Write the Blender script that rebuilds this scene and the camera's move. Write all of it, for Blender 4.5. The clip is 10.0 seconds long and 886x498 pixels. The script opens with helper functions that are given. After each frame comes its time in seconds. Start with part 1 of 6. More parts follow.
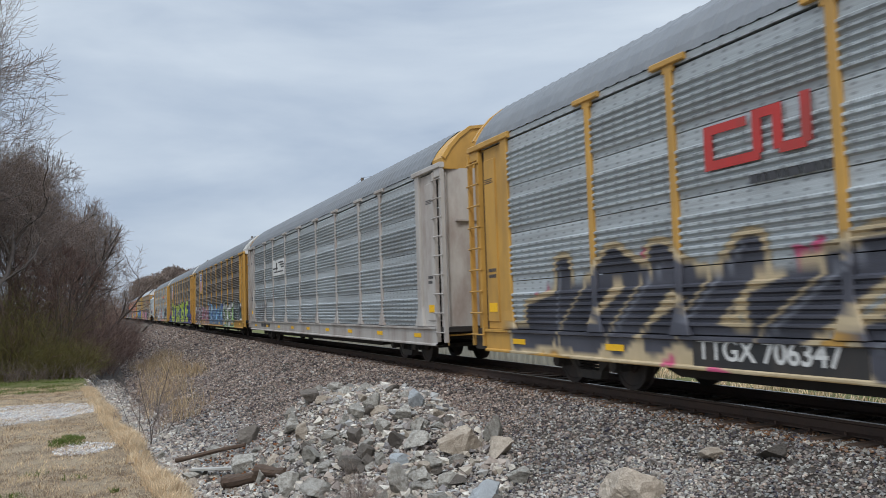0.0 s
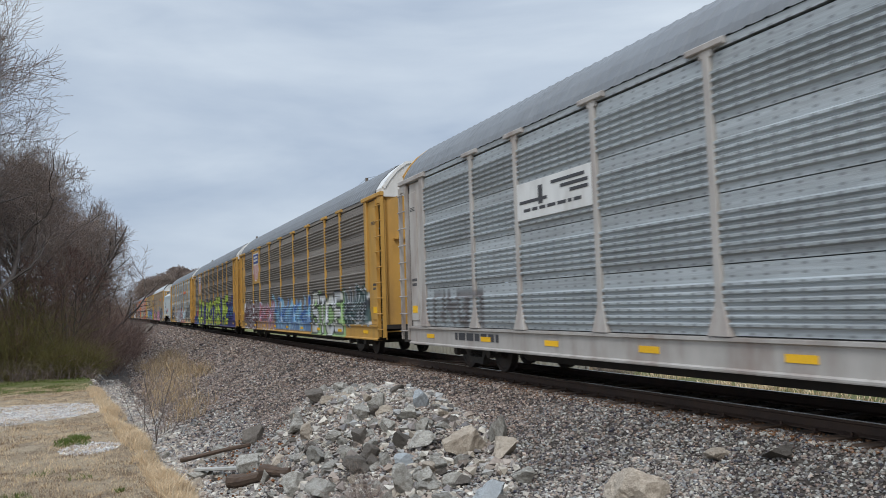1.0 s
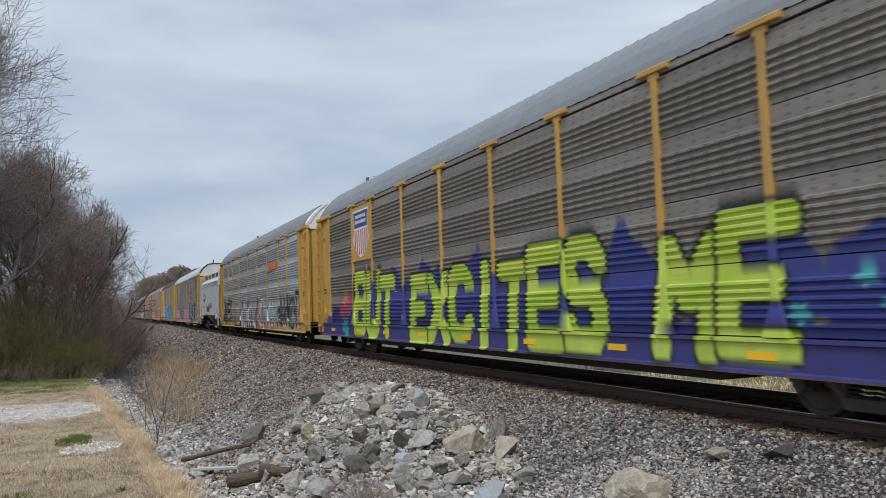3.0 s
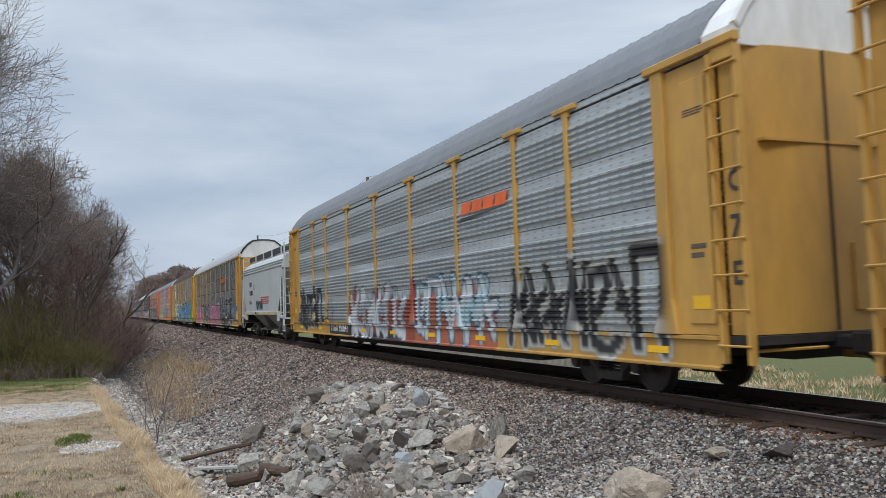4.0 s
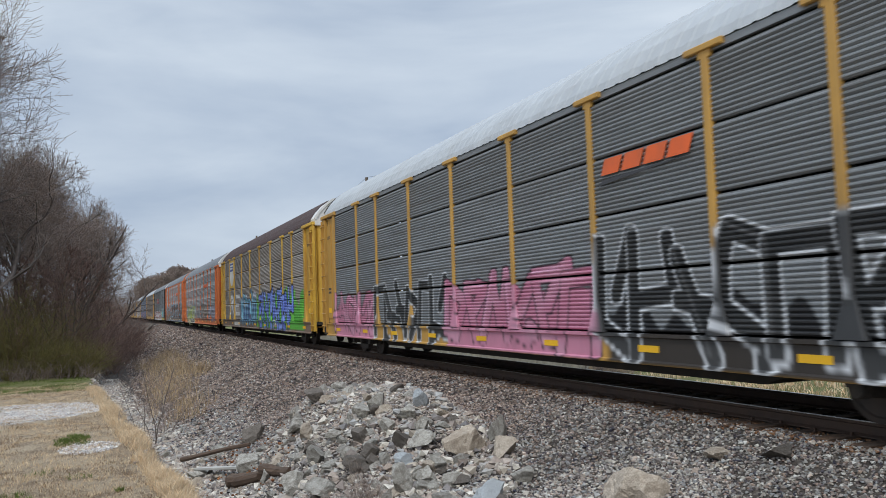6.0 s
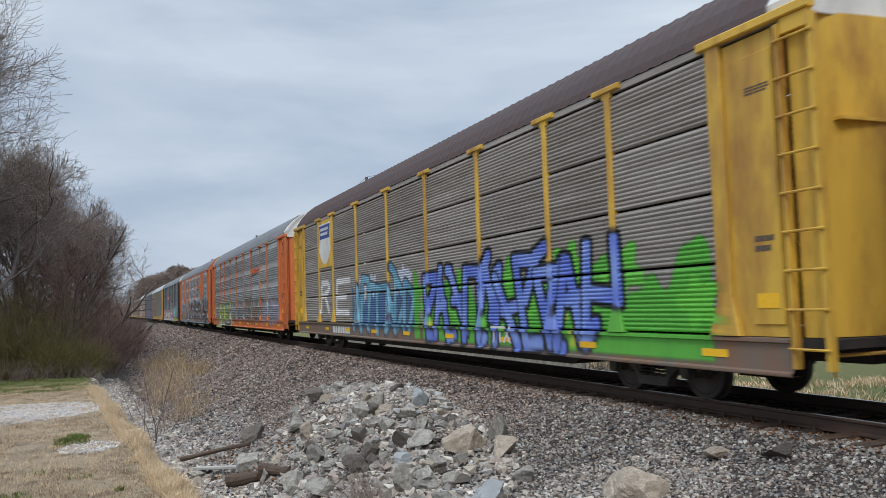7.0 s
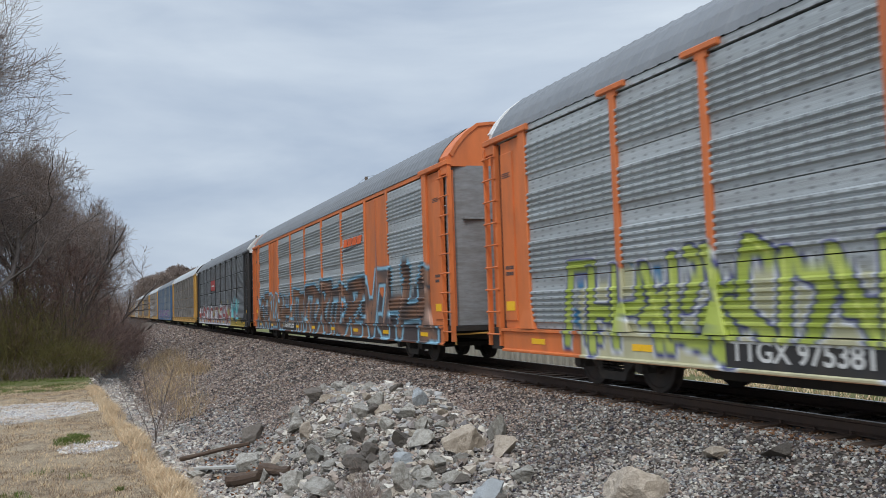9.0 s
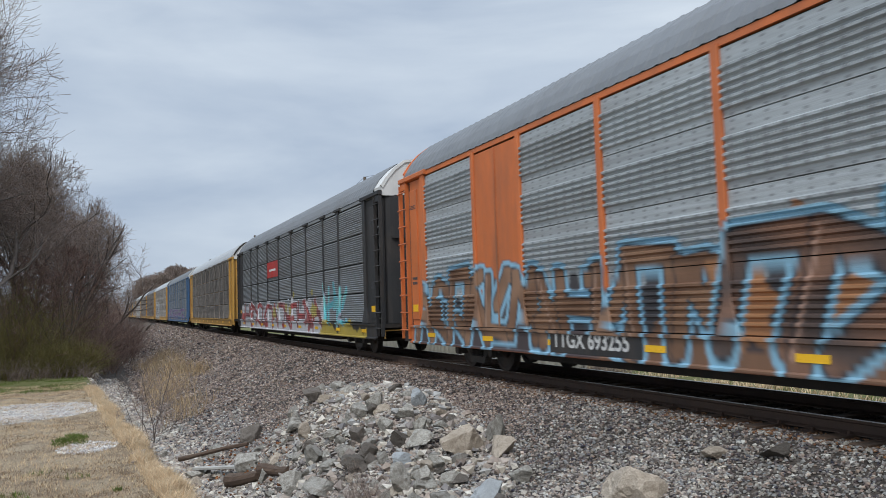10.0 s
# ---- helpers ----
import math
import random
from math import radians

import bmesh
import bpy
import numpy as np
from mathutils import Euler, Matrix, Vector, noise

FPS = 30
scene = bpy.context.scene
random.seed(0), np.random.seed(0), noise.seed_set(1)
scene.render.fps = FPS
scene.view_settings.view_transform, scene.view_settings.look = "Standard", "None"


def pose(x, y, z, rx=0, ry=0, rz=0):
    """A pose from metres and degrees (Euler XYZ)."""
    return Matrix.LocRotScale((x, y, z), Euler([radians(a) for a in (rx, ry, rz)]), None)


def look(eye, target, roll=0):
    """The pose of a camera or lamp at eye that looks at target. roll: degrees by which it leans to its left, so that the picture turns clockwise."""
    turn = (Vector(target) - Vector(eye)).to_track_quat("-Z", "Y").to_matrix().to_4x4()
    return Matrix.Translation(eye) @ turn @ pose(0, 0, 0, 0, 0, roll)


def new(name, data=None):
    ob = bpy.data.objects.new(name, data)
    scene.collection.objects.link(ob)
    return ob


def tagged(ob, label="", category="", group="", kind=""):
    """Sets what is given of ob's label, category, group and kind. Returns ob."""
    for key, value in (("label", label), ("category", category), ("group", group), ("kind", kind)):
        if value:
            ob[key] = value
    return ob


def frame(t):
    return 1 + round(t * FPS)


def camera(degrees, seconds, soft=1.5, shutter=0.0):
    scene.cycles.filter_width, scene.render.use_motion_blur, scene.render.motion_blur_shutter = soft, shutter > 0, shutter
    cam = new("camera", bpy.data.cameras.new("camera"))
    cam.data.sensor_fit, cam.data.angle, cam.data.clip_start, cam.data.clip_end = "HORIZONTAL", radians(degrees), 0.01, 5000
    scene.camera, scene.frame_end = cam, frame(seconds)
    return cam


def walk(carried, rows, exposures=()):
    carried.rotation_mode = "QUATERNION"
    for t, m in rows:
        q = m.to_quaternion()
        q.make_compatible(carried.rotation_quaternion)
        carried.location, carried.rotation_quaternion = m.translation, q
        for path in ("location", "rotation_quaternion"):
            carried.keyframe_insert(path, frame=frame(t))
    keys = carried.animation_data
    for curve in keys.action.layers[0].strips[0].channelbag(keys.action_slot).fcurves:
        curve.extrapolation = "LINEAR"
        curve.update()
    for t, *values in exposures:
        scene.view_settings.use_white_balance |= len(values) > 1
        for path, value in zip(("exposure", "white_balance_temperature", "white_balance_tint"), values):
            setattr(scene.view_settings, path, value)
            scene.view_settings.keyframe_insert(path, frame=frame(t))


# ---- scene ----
# ---------------------------------------------------------------- camera
cam = camera(57.97, 10.0, soft=0.6, shutter=0.09)
EYE = (0.0, 0.0, 1.498)


def aim(dx, dy):
    """The held camera's turn: a small drift about its mean direction; dx and dy are shares of the focal length."""
    yaw = radians(22.757) - dx / 1415.2
    pitch = radians(3.99) + dy / 1415.2
    d = Vector((math.sin(yaw) * math.cos(pitch), math.cos(yaw) * math.cos(pitch), math.sin(pitch)))
    return look(EYE, Vector(EYE) + d, -1.839)


DRIFT = [(0, -9.5, -.3), (.5, -3.5, -.8), (1, -1.5, .2), (1.5, -1.7, -.3), (2, -1.7, -.4), (2.5, -.2, -.2), (3.2, 0, -.8),
         (4, -.2, -1.5), (4.5, 0, 0), (5, -.3, .2), (5.5, -1.5, -.4), (6.2, -1.9, -1), (7, -2, -1.7), (7.5, -3, -2.7),
         (8, -2.3, -3), (8.5, -1.5, -2.8), (9, -2.5, -2), (9.5, -3.3, -1.8), (10, -5, -1.8)]
walk(cam, [(t, aim(dx, dy)) for t, dx, dy in DRIFT])
# ---------------------------------------------------------------- overcast daylight
world = bpy.data.worlds.new("overcast_sky")
scene.world = world
world.use_nodes = True
wn, wl = world.node_tree.nodes, world.node_tree.links
wn.clear()
w_out, w_bg = wn.new("ShaderNodeOutputWorld"), wn.new("ShaderNodeBackground")
w_sky = wn.new("ShaderNodeTexSky")
w_sky.sky_type, w_sky.sun_disc = "NISHITA", False
w_sky.sun_elevation, w_sky.sun_rotation = radians(48), radians(200)
w_sky.air_density, w_sky.dust_density = 1.0, 3.0
w_co, w_map = wn.new("ShaderNodeTexCoord"), wn.new("ShaderNodeMapping")
w_map.inputs["Scale"].default_value = (1.0, 1.3, 4.2)
w_map.inputs["Rotation"].default_value = (0.12, -0.22, 0.5)
w_n = wn.new("ShaderNodeTexNoise")
w_n.inputs["Scale"].default_value, w_n.inputs["Detail"].default_value, w_n.inputs["Roughness"].default_value = 1.9, 7, 0.5
w_n.inputs["Distortion"].default_value = 0.35
w_ramp = wn.new("ShaderNodeValToRGB")
w_ramp.color_ramp.elements[0].position, w_ramp.color_ramp.elements[0].color = 0.34, (0.375, 0.46, 0.59, 1)
w_ramp.color_ramp.elements[1].position, w_ramp.color_ramp.elements[1].color = 0.68, (0.63, 0.71, 0.80, 1)
w_mix, w_scale = wn.new("ShaderNodeMixRGB"), wn.new("ShaderNodeMixRGB")
w_scale.blend_type, w_scale.inputs["Fac"].default_value, w_scale.inputs["Color2"].default_value = "MULTIPLY", 1, (0.1, 0.1, 0.1, 1)
w_mix.inputs["Fac"].default_value = 0.93
wl.new(w_co.outputs["Generated"], w_map.inputs["Vector"])
wl.new(w_map.outputs["Vector"], w_n.inputs["Vector"])
wl.new(w_n.outputs["Fac"], w_ramp.inputs["Fac"])
wl.new(w_sky.outputs["Color"], w_scale.inputs["Color1"])
wl.new(w_scale.outputs["Color"], w_mix.inputs["Color1"])
wl.new(w_ramp.outputs["Color"], w_mix.inputs["Color2"])
# an overcast sky grows brighter towards the zenith
w_sep, w_rise, w_lift = wn.new("ShaderNodeSeparateXYZ"), wn.new("ShaderNodeMapRange"), wn.new("ShaderNodeMixRGB")
for w_i, w_v in enumerate((0.38, 1.0, 1.0, 3.0)):
    w_rise.inputs[w_i + 1].default_value = w_v
w_lift.blend_type, w_lift.inputs["Fac"].default_value = "MULTIPLY", 1
wl.new(w_co.outputs["Generated"], w_sep.inputs[0])
wl.new(w_sep.outputs["Z"], w_rise.inputs[0])
wl.new(w_mix.outputs["Color"], w_lift.inputs["Color1"])
wl.new(w_rise.outputs[0], w_lift.inputs["Color2"])
wl.new(w_lift.outputs["Color"], w_bg.inputs["Color"])
wl.new(w_bg.outputs["Background"], w_out.inputs["Surface"])
w_bg.inputs["Strength"].default_value = 1.08

sun = new("sun", bpy.data.lights.new("sun", "SUN"))
sun.data.energy, sun.data.angle, sun.data.color = 1.5, radians(20), (1.0, 0.96, 0.90)
sun.matrix_world = look((-20, -30, 40), (0, 0, 0))
scene.view_settings.exposure = 0.0
# ---------------------------------------------------------------- helpers for meshes and materials
TC = 8.78          # track centre, x
SPEED = 23.68      # metres a second


def mesh_of(name, verts, faces, smooth=False):
    me = bpy.data.meshes.new(name)
    me.from_pydata([tuple(v) for v in verts], [], faces)
    me.update()
    if smooth:
        me.polygons.foreach_set("use_smooth", [True] * len(me.polygons))
    return me


class Shape:
    """Collects boxes, prisms and tubes into one mesh."""

    def __init__(self):
        self.v, self.f = [], []

    def add(self, verts, faces):
        n = len(self.v)
        self.v += [tuple(v) for v in verts]
        self.f += [tuple(i + n for i in f) for f in faces]
        return self

    def box(self, x0, x1, y0, y1, z0, z1, bevel=0.0):
        if bevel:
            b = bevel
            return self.prism([(x0 + b, z0), (x1 - b, z0), (x1, z0 + b), (x1, z1 - b), (x1 - b, z1), (x0 + b, z1), (x0, z1 - b), (x0, z0 + b)], y0, y1)
        return self.prism([(x0, z0), (x1, z0), (x1, z1), (x0, z1)], y0, y1)

    def prism(self, outline, y0, y1):
        n = len(outline)
        v = [(x, y0, z) for x, z in outline] + [(x, y1, z) for x, z in outline]
        f = [tuple(range(n)), tuple(range(2 * n - 1, n - 1, -1))] + [(i, i + n, (i + 1) % n + n, (i + 1) % n) for i in range(n)]
        return self.add(v, f)

    def prism_x(self, outline, x0, x1):
        """An outline in (y, z), pushed along x."""
        n = len(outline)
        v = [(x0, y, z) for y, z in outline] + [(x1, y, z) for y, z in outline]
        f = [tuple(range(n - 1, -1, -1)), tuple(range(n, 2 * n))] + [(i, (i + 1) % n, (i + 1) % n + n, i + n) for i in range(n)]
        return self.add(v, f)

    def tube(self, a, b, r0, r1=None, n=6):
        a, b = Vector(a), Vector(b)
        r1 = r0 if r1 is None else r1
        d = (b - a).normalized()
        u = d.orthogonal().normalized()
        w = d.cross(u)
        ring = [(u * math.cos(2 * math.pi * i / n) + w * math.sin(2 * math.pi * i / n)) for i in range(n)]
        v = [a + p * r0 for p in ring] + [b + p * r1 for p in ring]
        f = [(i, (i + 1) % n, (i + 1) % n + n, i + n) for i in range(n)] + [tuple(range(n - 1, -1, -1)), tuple(range(n, 2 * n))]
        return self.add(v, f)

    def mesh(self, name, smooth=False):
        return mesh_of(name, self.v, self.f, smooth)


def part(name, me, mat, parent=None, at=(0, 0, 0), label="", turn=0):
    """Links a mesh (shared or not) as one object with its own material."""
    if isinstance(me, Shape):
        me = me.mesh(name)
    if not me.materials:
        me.materials.append(mat)
    ob = new(name, me)
    ob.material_slots[0].link = "OBJECT"
    ob.material_slots[0].material = mat
    ob.parent = parent
    ob.matrix_basis = pose(*at, 0, 0, turn)
    if label:
        tagged(ob, label)
    return ob


def material(name, colour, rough=0.6, metal=0.0, vary=0.25, grain=6.0, bump=0.0, bump_scale=40.0, dirt=None, dirt_amount=0.4,
             dirt_scale=1.2, stretch=(1, 1, 1), random_value=0.0, spray=False, island=0.0, spec=0.5, dots=0.0):
    """A procedural surface: fine grain, broad stains, relief, some change from piece to piece."""
    m = bpy.data.materials.new(name)
    m.use_nodes = True
    nt = m.node_tree
    N, L = nt.nodes, nt.links
    b = N["Principled BSDF"]
    b.inputs["Roughness"].default_value, b.inputs["Metallic"].default_value = rough, metal
    b.inputs["Specular IOR Level"].default_value = spec
    co, mp = N.new("ShaderNodeTexCoord"), N.new("ShaderNodeMapping")
    mp.inputs["Scale"].default_value = stretch
    L.new(co.outputs["Object"], mp.inputs["Vector"])
    vec = mp.outputs["Vector"]
    if random_value:
        oi, ad = N.new("ShaderNodeObjectInfo"), N.new("ShaderNodeVectorMath")
        ad.operation = "MULTIPLY_ADD"
        ad.inputs[1].default_value, ad.inputs[2].default_value = (1, 1, 1), (0, 0, 0)
        sc = N.new("ShaderNodeVectorMath")
        sc.operation = "SCALE"
        sc.inputs[0].default_value = (37.0, 19.0, 11.0)
        L.new(oi.outputs["Random"], sc.inputs["Scale"])
        L.new(vec, ad.inputs[0])
        L.new(sc.outputs["Vector"], ad.inputs[2])
        vec = ad.outputs["Vector"]

    def noise_tex(scale, detail=5, roughness=0.6):
        n = N.new("ShaderNodeTexNoise")
        n.inputs["Scale"].default_value, n.inputs["Detail"].default_value, n.inputs["Roughness"].default_value = scale, detail, roughness
        L.new(vec, n.inputs["Vector"])
        return n.outputs["Fac"]

    def mix(kind, fac, a, c):
        n = N.new("ShaderNodeMixRGB")
        n.blend_type = kind
        for key, val in (("Fac", fac), ("Color1", a), ("Color2", c)):
            if isinstance(val, (tuple, float, int)):
                n.inputs[key].default_value = (*val, 1) if isinstance(val, tuple) else val
            else:
                L.new(val, n.inputs[key])
        return n.outputs["Color"]

    def remap(val, lo, hi, a, c):
        n = N.new("ShaderNodeMapRange")
        for i, x in enumerate((lo, hi, a, c)):
            n.inputs[i + 1].default_value = x
        L.new(val, n.inputs[0])
        return n.outputs[0]

    g = noise_tex(grain)
    col = mix("MULTIPLY", 1.0, colour, mix("MIX", remap(g, 0.3, 0.7, 0, 1), (1 - vary,) * 3, (1 + vary * 0.6,) * 3))
    if random_value:
        col = mix("MULTIPLY", 1.0, col, mix("MIX", oi.outputs["Random"], (1 - random_value,) * 3, (1 + random_value,) * 3))
    if island:
        geo, rp = N.new("ShaderNodeNewGeometry"), N.new("ShaderNodeValToRGB")
        L.new(geo.outputs["Random Per Island"], rp.inputs["Fac"])
        e = rp.color_ramp.elements
        e[0].color, e[1].color = (1 - island, 1 - island, 1 - island * 0.9, 1), (1 + island * 1.3,) * 3 + (1,)
        for pos, c in ((0.35, (1.0, 0.86, 0.80)), (0.6, (0.92, 0.97, 1.06)), (0.8, (1.15, 1.05, 0.95))):
            e.new(pos).color = (*c, 1)
        col = mix("MULTIPLY", 1.0, col, rp.outputs["Color"])
    if dirt:
        col = mix("MIX", remap(noise_tex(dirt_scale, 6, 0.65), 0.45, 0.72, 0, dirt_amount), col, dirt)
    if dots:       # the pierced slots of the side sheets
        vo, mv, cr = N.new("ShaderNodeTexVoronoi"), N.new("ShaderNodeVectorMath"), N.new("ShaderNodeSeparateXYZ")
        cm = N.new("ShaderNodeCombineXYZ")
        mv.operation = "MULTIPLY_ADD"
        mv.inputs[1].default_value, mv.inputs[2].default_value = (1, 1 / 0.29, 1 / 0.10417), (0, 0.0, -0.3)
        L.new(co.outputs["Object"], mv.inputs[0])
        L.new(mv.outputs["Vector"], cr.inputs[0])
        L.new(cr.outputs["Y"], cm.inputs["X"])
        L.new(cr.outputs["Z"], cm.inputs["Y"])
        vo.voronoi_dimensions = "2D"
        vo.inputs["Scale"].default_value, vo.inputs["Randomness"].default_value = 1.0, 0.0
        L.new(cm.outputs["Vector"], vo.inputs["Vector"])
        col = mix("MULTIPLY", remap(vo.outputs["Distance"], 0.20, 0.13, 0, dots), col, (0.35, 0.34, 0.33))
    if spray:
        at, am = N.new("ShaderNodeAttribute"), N.new("ShaderNodeAttribute")
        at.attribute_name, am.attribute_name = "spray", "spray_amount"
        tint = mix("MULTIPLY", 1.0, at.outputs["Color"], mix("MIX", remap(g, 0.3, 0.7, 0, 1), (0.86,) * 3, (1.1,) * 3))
        col = mix("MIX", am.outputs["Fac"], col, tint)
    L.new(col, b.inputs["Base Color"])
    L.new(remap(g, 0.3, 0.7, max(0.05, rough - 0.1), min(1, rough + 0.1)), b.inputs["Roughness"])
    if bump:
        bn = N.new("ShaderNodeBump")
        bn.inputs["Strength"].default_value, bn.inputs["Distance"].default_value = bump, 0.02
        L.new(noise_tex(bump_scale, 3), bn.inputs["Height"])
        L.new(bn.outputs["Normal"], b.inputs["Normal"])
    return m


STREAK = (1, 0.5, 0.12)


def car_paint(name, colour, dirt=(0.10, 0.075, 0.055), amount=0.35, rough=0.55, **kw):
    return material(name, colour, rough, 0, 0.12, 3.0, 0.15, 25, dirt, amount, 1.6, stretch=(1, 1, 0.35), spray=True, random_value=0.06, **kw)


YELLOW = car_paint("yellow_paint", (0.51, 0.285, 0.062))
OLD_YELLOW = car_paint("faded_yellow_paint", (0.62, 0.38, 0.05), (0.22, 0.08, 0.03), 0.8)
ORANGE = car_paint("orange_paint", (0.62, 0.165, 0.045))
OFFWHITE = car_paint("off_white_paint", (0.43, 0.405, 0.375), (0.2, 0.13, 0.10), 0.65)
BLACK = car_paint("black_paint", (0.022, 0.023, 0.025))
BLUE = car_paint("blue_paint", (0.05, 0.13, 0.26))
WHITE = car_paint("white_paint", (0.68, 0.68, 0.66), (0.3, 0.27, 0.22), 0.4)
HOPPER_GREY = car_paint("pale_grey_paint", (0.50, 0.535, 0.535), (0.33, 0.30, 0.25), 0.35, 0.45)
RED = car_paint("red_paint", (0.45, 0.035, 0.03))
REFLECT = material("reflector_yellow", (0.85, 0.48, 0.02), 0.35, 0, 0.1, 30, random_value=0.1)
GALV = material("galvanised_steel", (0.425, 0.46, 0.475), 0.5, 0.2, 0.25, 5, 0.2, 30, (0.17, 0.16, 0.15), 0.55, 1.3, (1, 0.14, 4.5), 0.10, True, dots=0.55)
GALV_DARK = material("dull_galvanised_steel", (0.235, 0.25, 0.26), 0.55, 0.2, 0.22, 5, 0.2, 30, (0.13, 0.12, 0.11), 0.6, 1.3, (1, 0.14, 4.5), 0.12, True)
BROWN_STEEL = material("grimy_brown_steel", (0.225, 0.20, 0.175), 0.65, 0.1, 0.22, 5, 0.2, 30, (0.10, 0.082, 0.07), 0.6, 1.3, (1, 0.14, 4.5), 0.12, True, dots=0.6)
OLD_STEEL = material("weathered_grey_steel", (0.33, 0.305, 0.28), 0.65, 0.1, 0.25, 5, 0.2, 30, (0.15, 0.11, 0.08), 0.6, 1.0, (1, 0.14, 4.5), 0.12, True)
ROOF_GREY = material("grey_roof_steel", (0.17, 0.18, 0.19), 0.6, 0.1, 0.2, 2, 0.1, 20, (0.12, 0.115, 0.11), 0.4, 0.7)
ROOF_WHITE = material("pale_roof_steel", (0.40, 0.42, 0.43), 0.5, 0.1, 0.15, 2, 0.1, 20, (0.3, 0.29, 0.27), 0.4, 0.7)
ROOF_BROWN = material("rusty_brown_roof", (0.06, 0.034, 0.030), 0.75, 0, 0.3, 2, 0.1, 20, (0.05, 0.03, 0.03), 0.5, 0.7)
UNDER = material("grimy_underframe_steel", (0.024, 0.021, 0.019), 0.85, 0.1, 0.4, 4, 0.3, 30, (0.07, 0.05, 0.035), 0.5, 2)
TRUCK = material("dusty_cast_steel", (0.055, 0.050, 0.046), 0.75, 0.1, 0.4, 6, 0.3, 40, (0.11, 0.085, 0.06), 0.5, 3)
WHEEL = material("dark_wheel_steel", (0.05, 0.042, 0.038), 0.6, 0.4, 0.3, 8, 0.2, 30, (0.09, 0.06, 0.045), 0.5, 3)
TREAD = material("polished_rail_steel", (0.42, 0.40, 0.38), 0.3, 0.9, 0.2, 8)
RAIL = material("rusty_rail_steel", (0.070, 0.045, 0.034), 0.75, 0.2, 0.3, 3, 0.3, 30, (0.11, 0.06, 0.035), 0.5, 2)
GRATE = material("dark_steel_grating", (0.06, 0.065, 0.07), 0.6, 0.4, 0.3, 20)
LETTER_DARK = material("dark_lettering", (0.05, 0.05, 0.055), 0.6, 0, 0.2, 20)
LETTER_WHITE = material("white_lettering", (0.62, 0.62, 0.60), 0.6, 0, 0.2, 20)
# ---------------------------------------------------------------- the ground, the track bed and the ditch beside it
def smooth(k):
    k = min(1.0, max(0.0, k))
    return k * k * (3 - 2 * k)


def ground_z(x, y):
    if x > 7.45:
        return -0.2 - 0.55 * smooth((x - 10.3) / 2.2)
    bed = -0.2 - (7.45 - x) * (0.30 + 0.06 * smooth((y - 8) / 8))
    edge = 0.97 - (min(max(y, 6.0), 43.0) - 16) * 0.071 + 0.15 * math.sin(y * 0.9)
    k = smooth((edge + 0.75 - x) / 0.75)
    z = max(bed, -2.35) * (1 - k) + max(bed, -1.7) * k
    z += 0.85 * math.exp(-(((x - 4.6) / 1.55) ** 2 + ((y - 15.0) / 3.3) ** 2) ** 1.5)
    z += 0.38 * math.exp(-((x - 3.95) / 0.8) ** 2 - ((y - 17.0) / 1.7) ** 2)
    z += 0.25 * math.exp(-((x - 3.2) / 1.2) ** 2 - ((y - 10.5) / 2.0) ** 2)
    n = noise.noise((x * 0.7, y * 0.5, 3.1)) * 0.10 + noise.noise((x * 2.3, y * 2.1, 7.7)) * 0.035
    far = smooth((y - 45) / 40)
    return z + n * (1 if x < 7 else max(0, (7.45 - x) / 0.45)) * (1 - 0.5 * far)


def ground_axis(*runs):
    out = []
    for a, b, st in runs:
        n = max(1, round((b - a) / st))
        out += [a + (b - a) * i / n for i in range(n)]
    return out + [runs[-1][1]]


GX = ground_axis((-1500, -200, 130), (-200, -40, 16), (-40, -8, 1.6), (-8, 8, 0.2), (8, 16, 0.5), (16, 60, 4), (60, 1500, 90))
GY = ground_axis((-300, -20, 40), (-20, 3, 2.3), (3, 26, 0.2), (26, 60, 0.6), (60, 140, 4), (140, 2600, 90))


def ground_mesh():
    v = [(x, y, ground_z(x, y)) for y in GY for x in GX]
    n = len(GX)
    f = [(j * n + i, j * n + i + 1, (j + 1) * n + i + 1, (j + 1) * n + i) for j in range(len(GY) - 1) for i in range(n - 1)]
    me = mesh_of("ground", v, f, True)
    zone = np.zeros((len(v), 4))
    for i, (x, y, z) in enumerate(v):
        edge = 0.97 - (min(max(y, 6.0), 43.0) - 16) * 0.071
        stone = smooth((x - edge - 0.2) / 0.7) * (1 - smooth((x - 11.2) / 1.2))
        path = math.exp(-((x + 2.6) / 2.4) ** 2 - ((y - 31 - 0.5 * x) / 2.3) ** 2) * 1.3 + math.exp(-((x + 0.2) / 0.55) ** 2 - ((y - 21.5) / 1.0) ** 2)
        green = smooth((y - 36) / 5) * (1 - smooth((x - edge) / 0.5)) if x < 5 else 0.75 * smooth((x - 12) / 2)
        zone[i] = (stone, min(1, path), green, 1)
    me.attributes.new("zone", "FLOAT_COLOR", "POINT").data.foreach_set("color", zone.ravel())
    return me


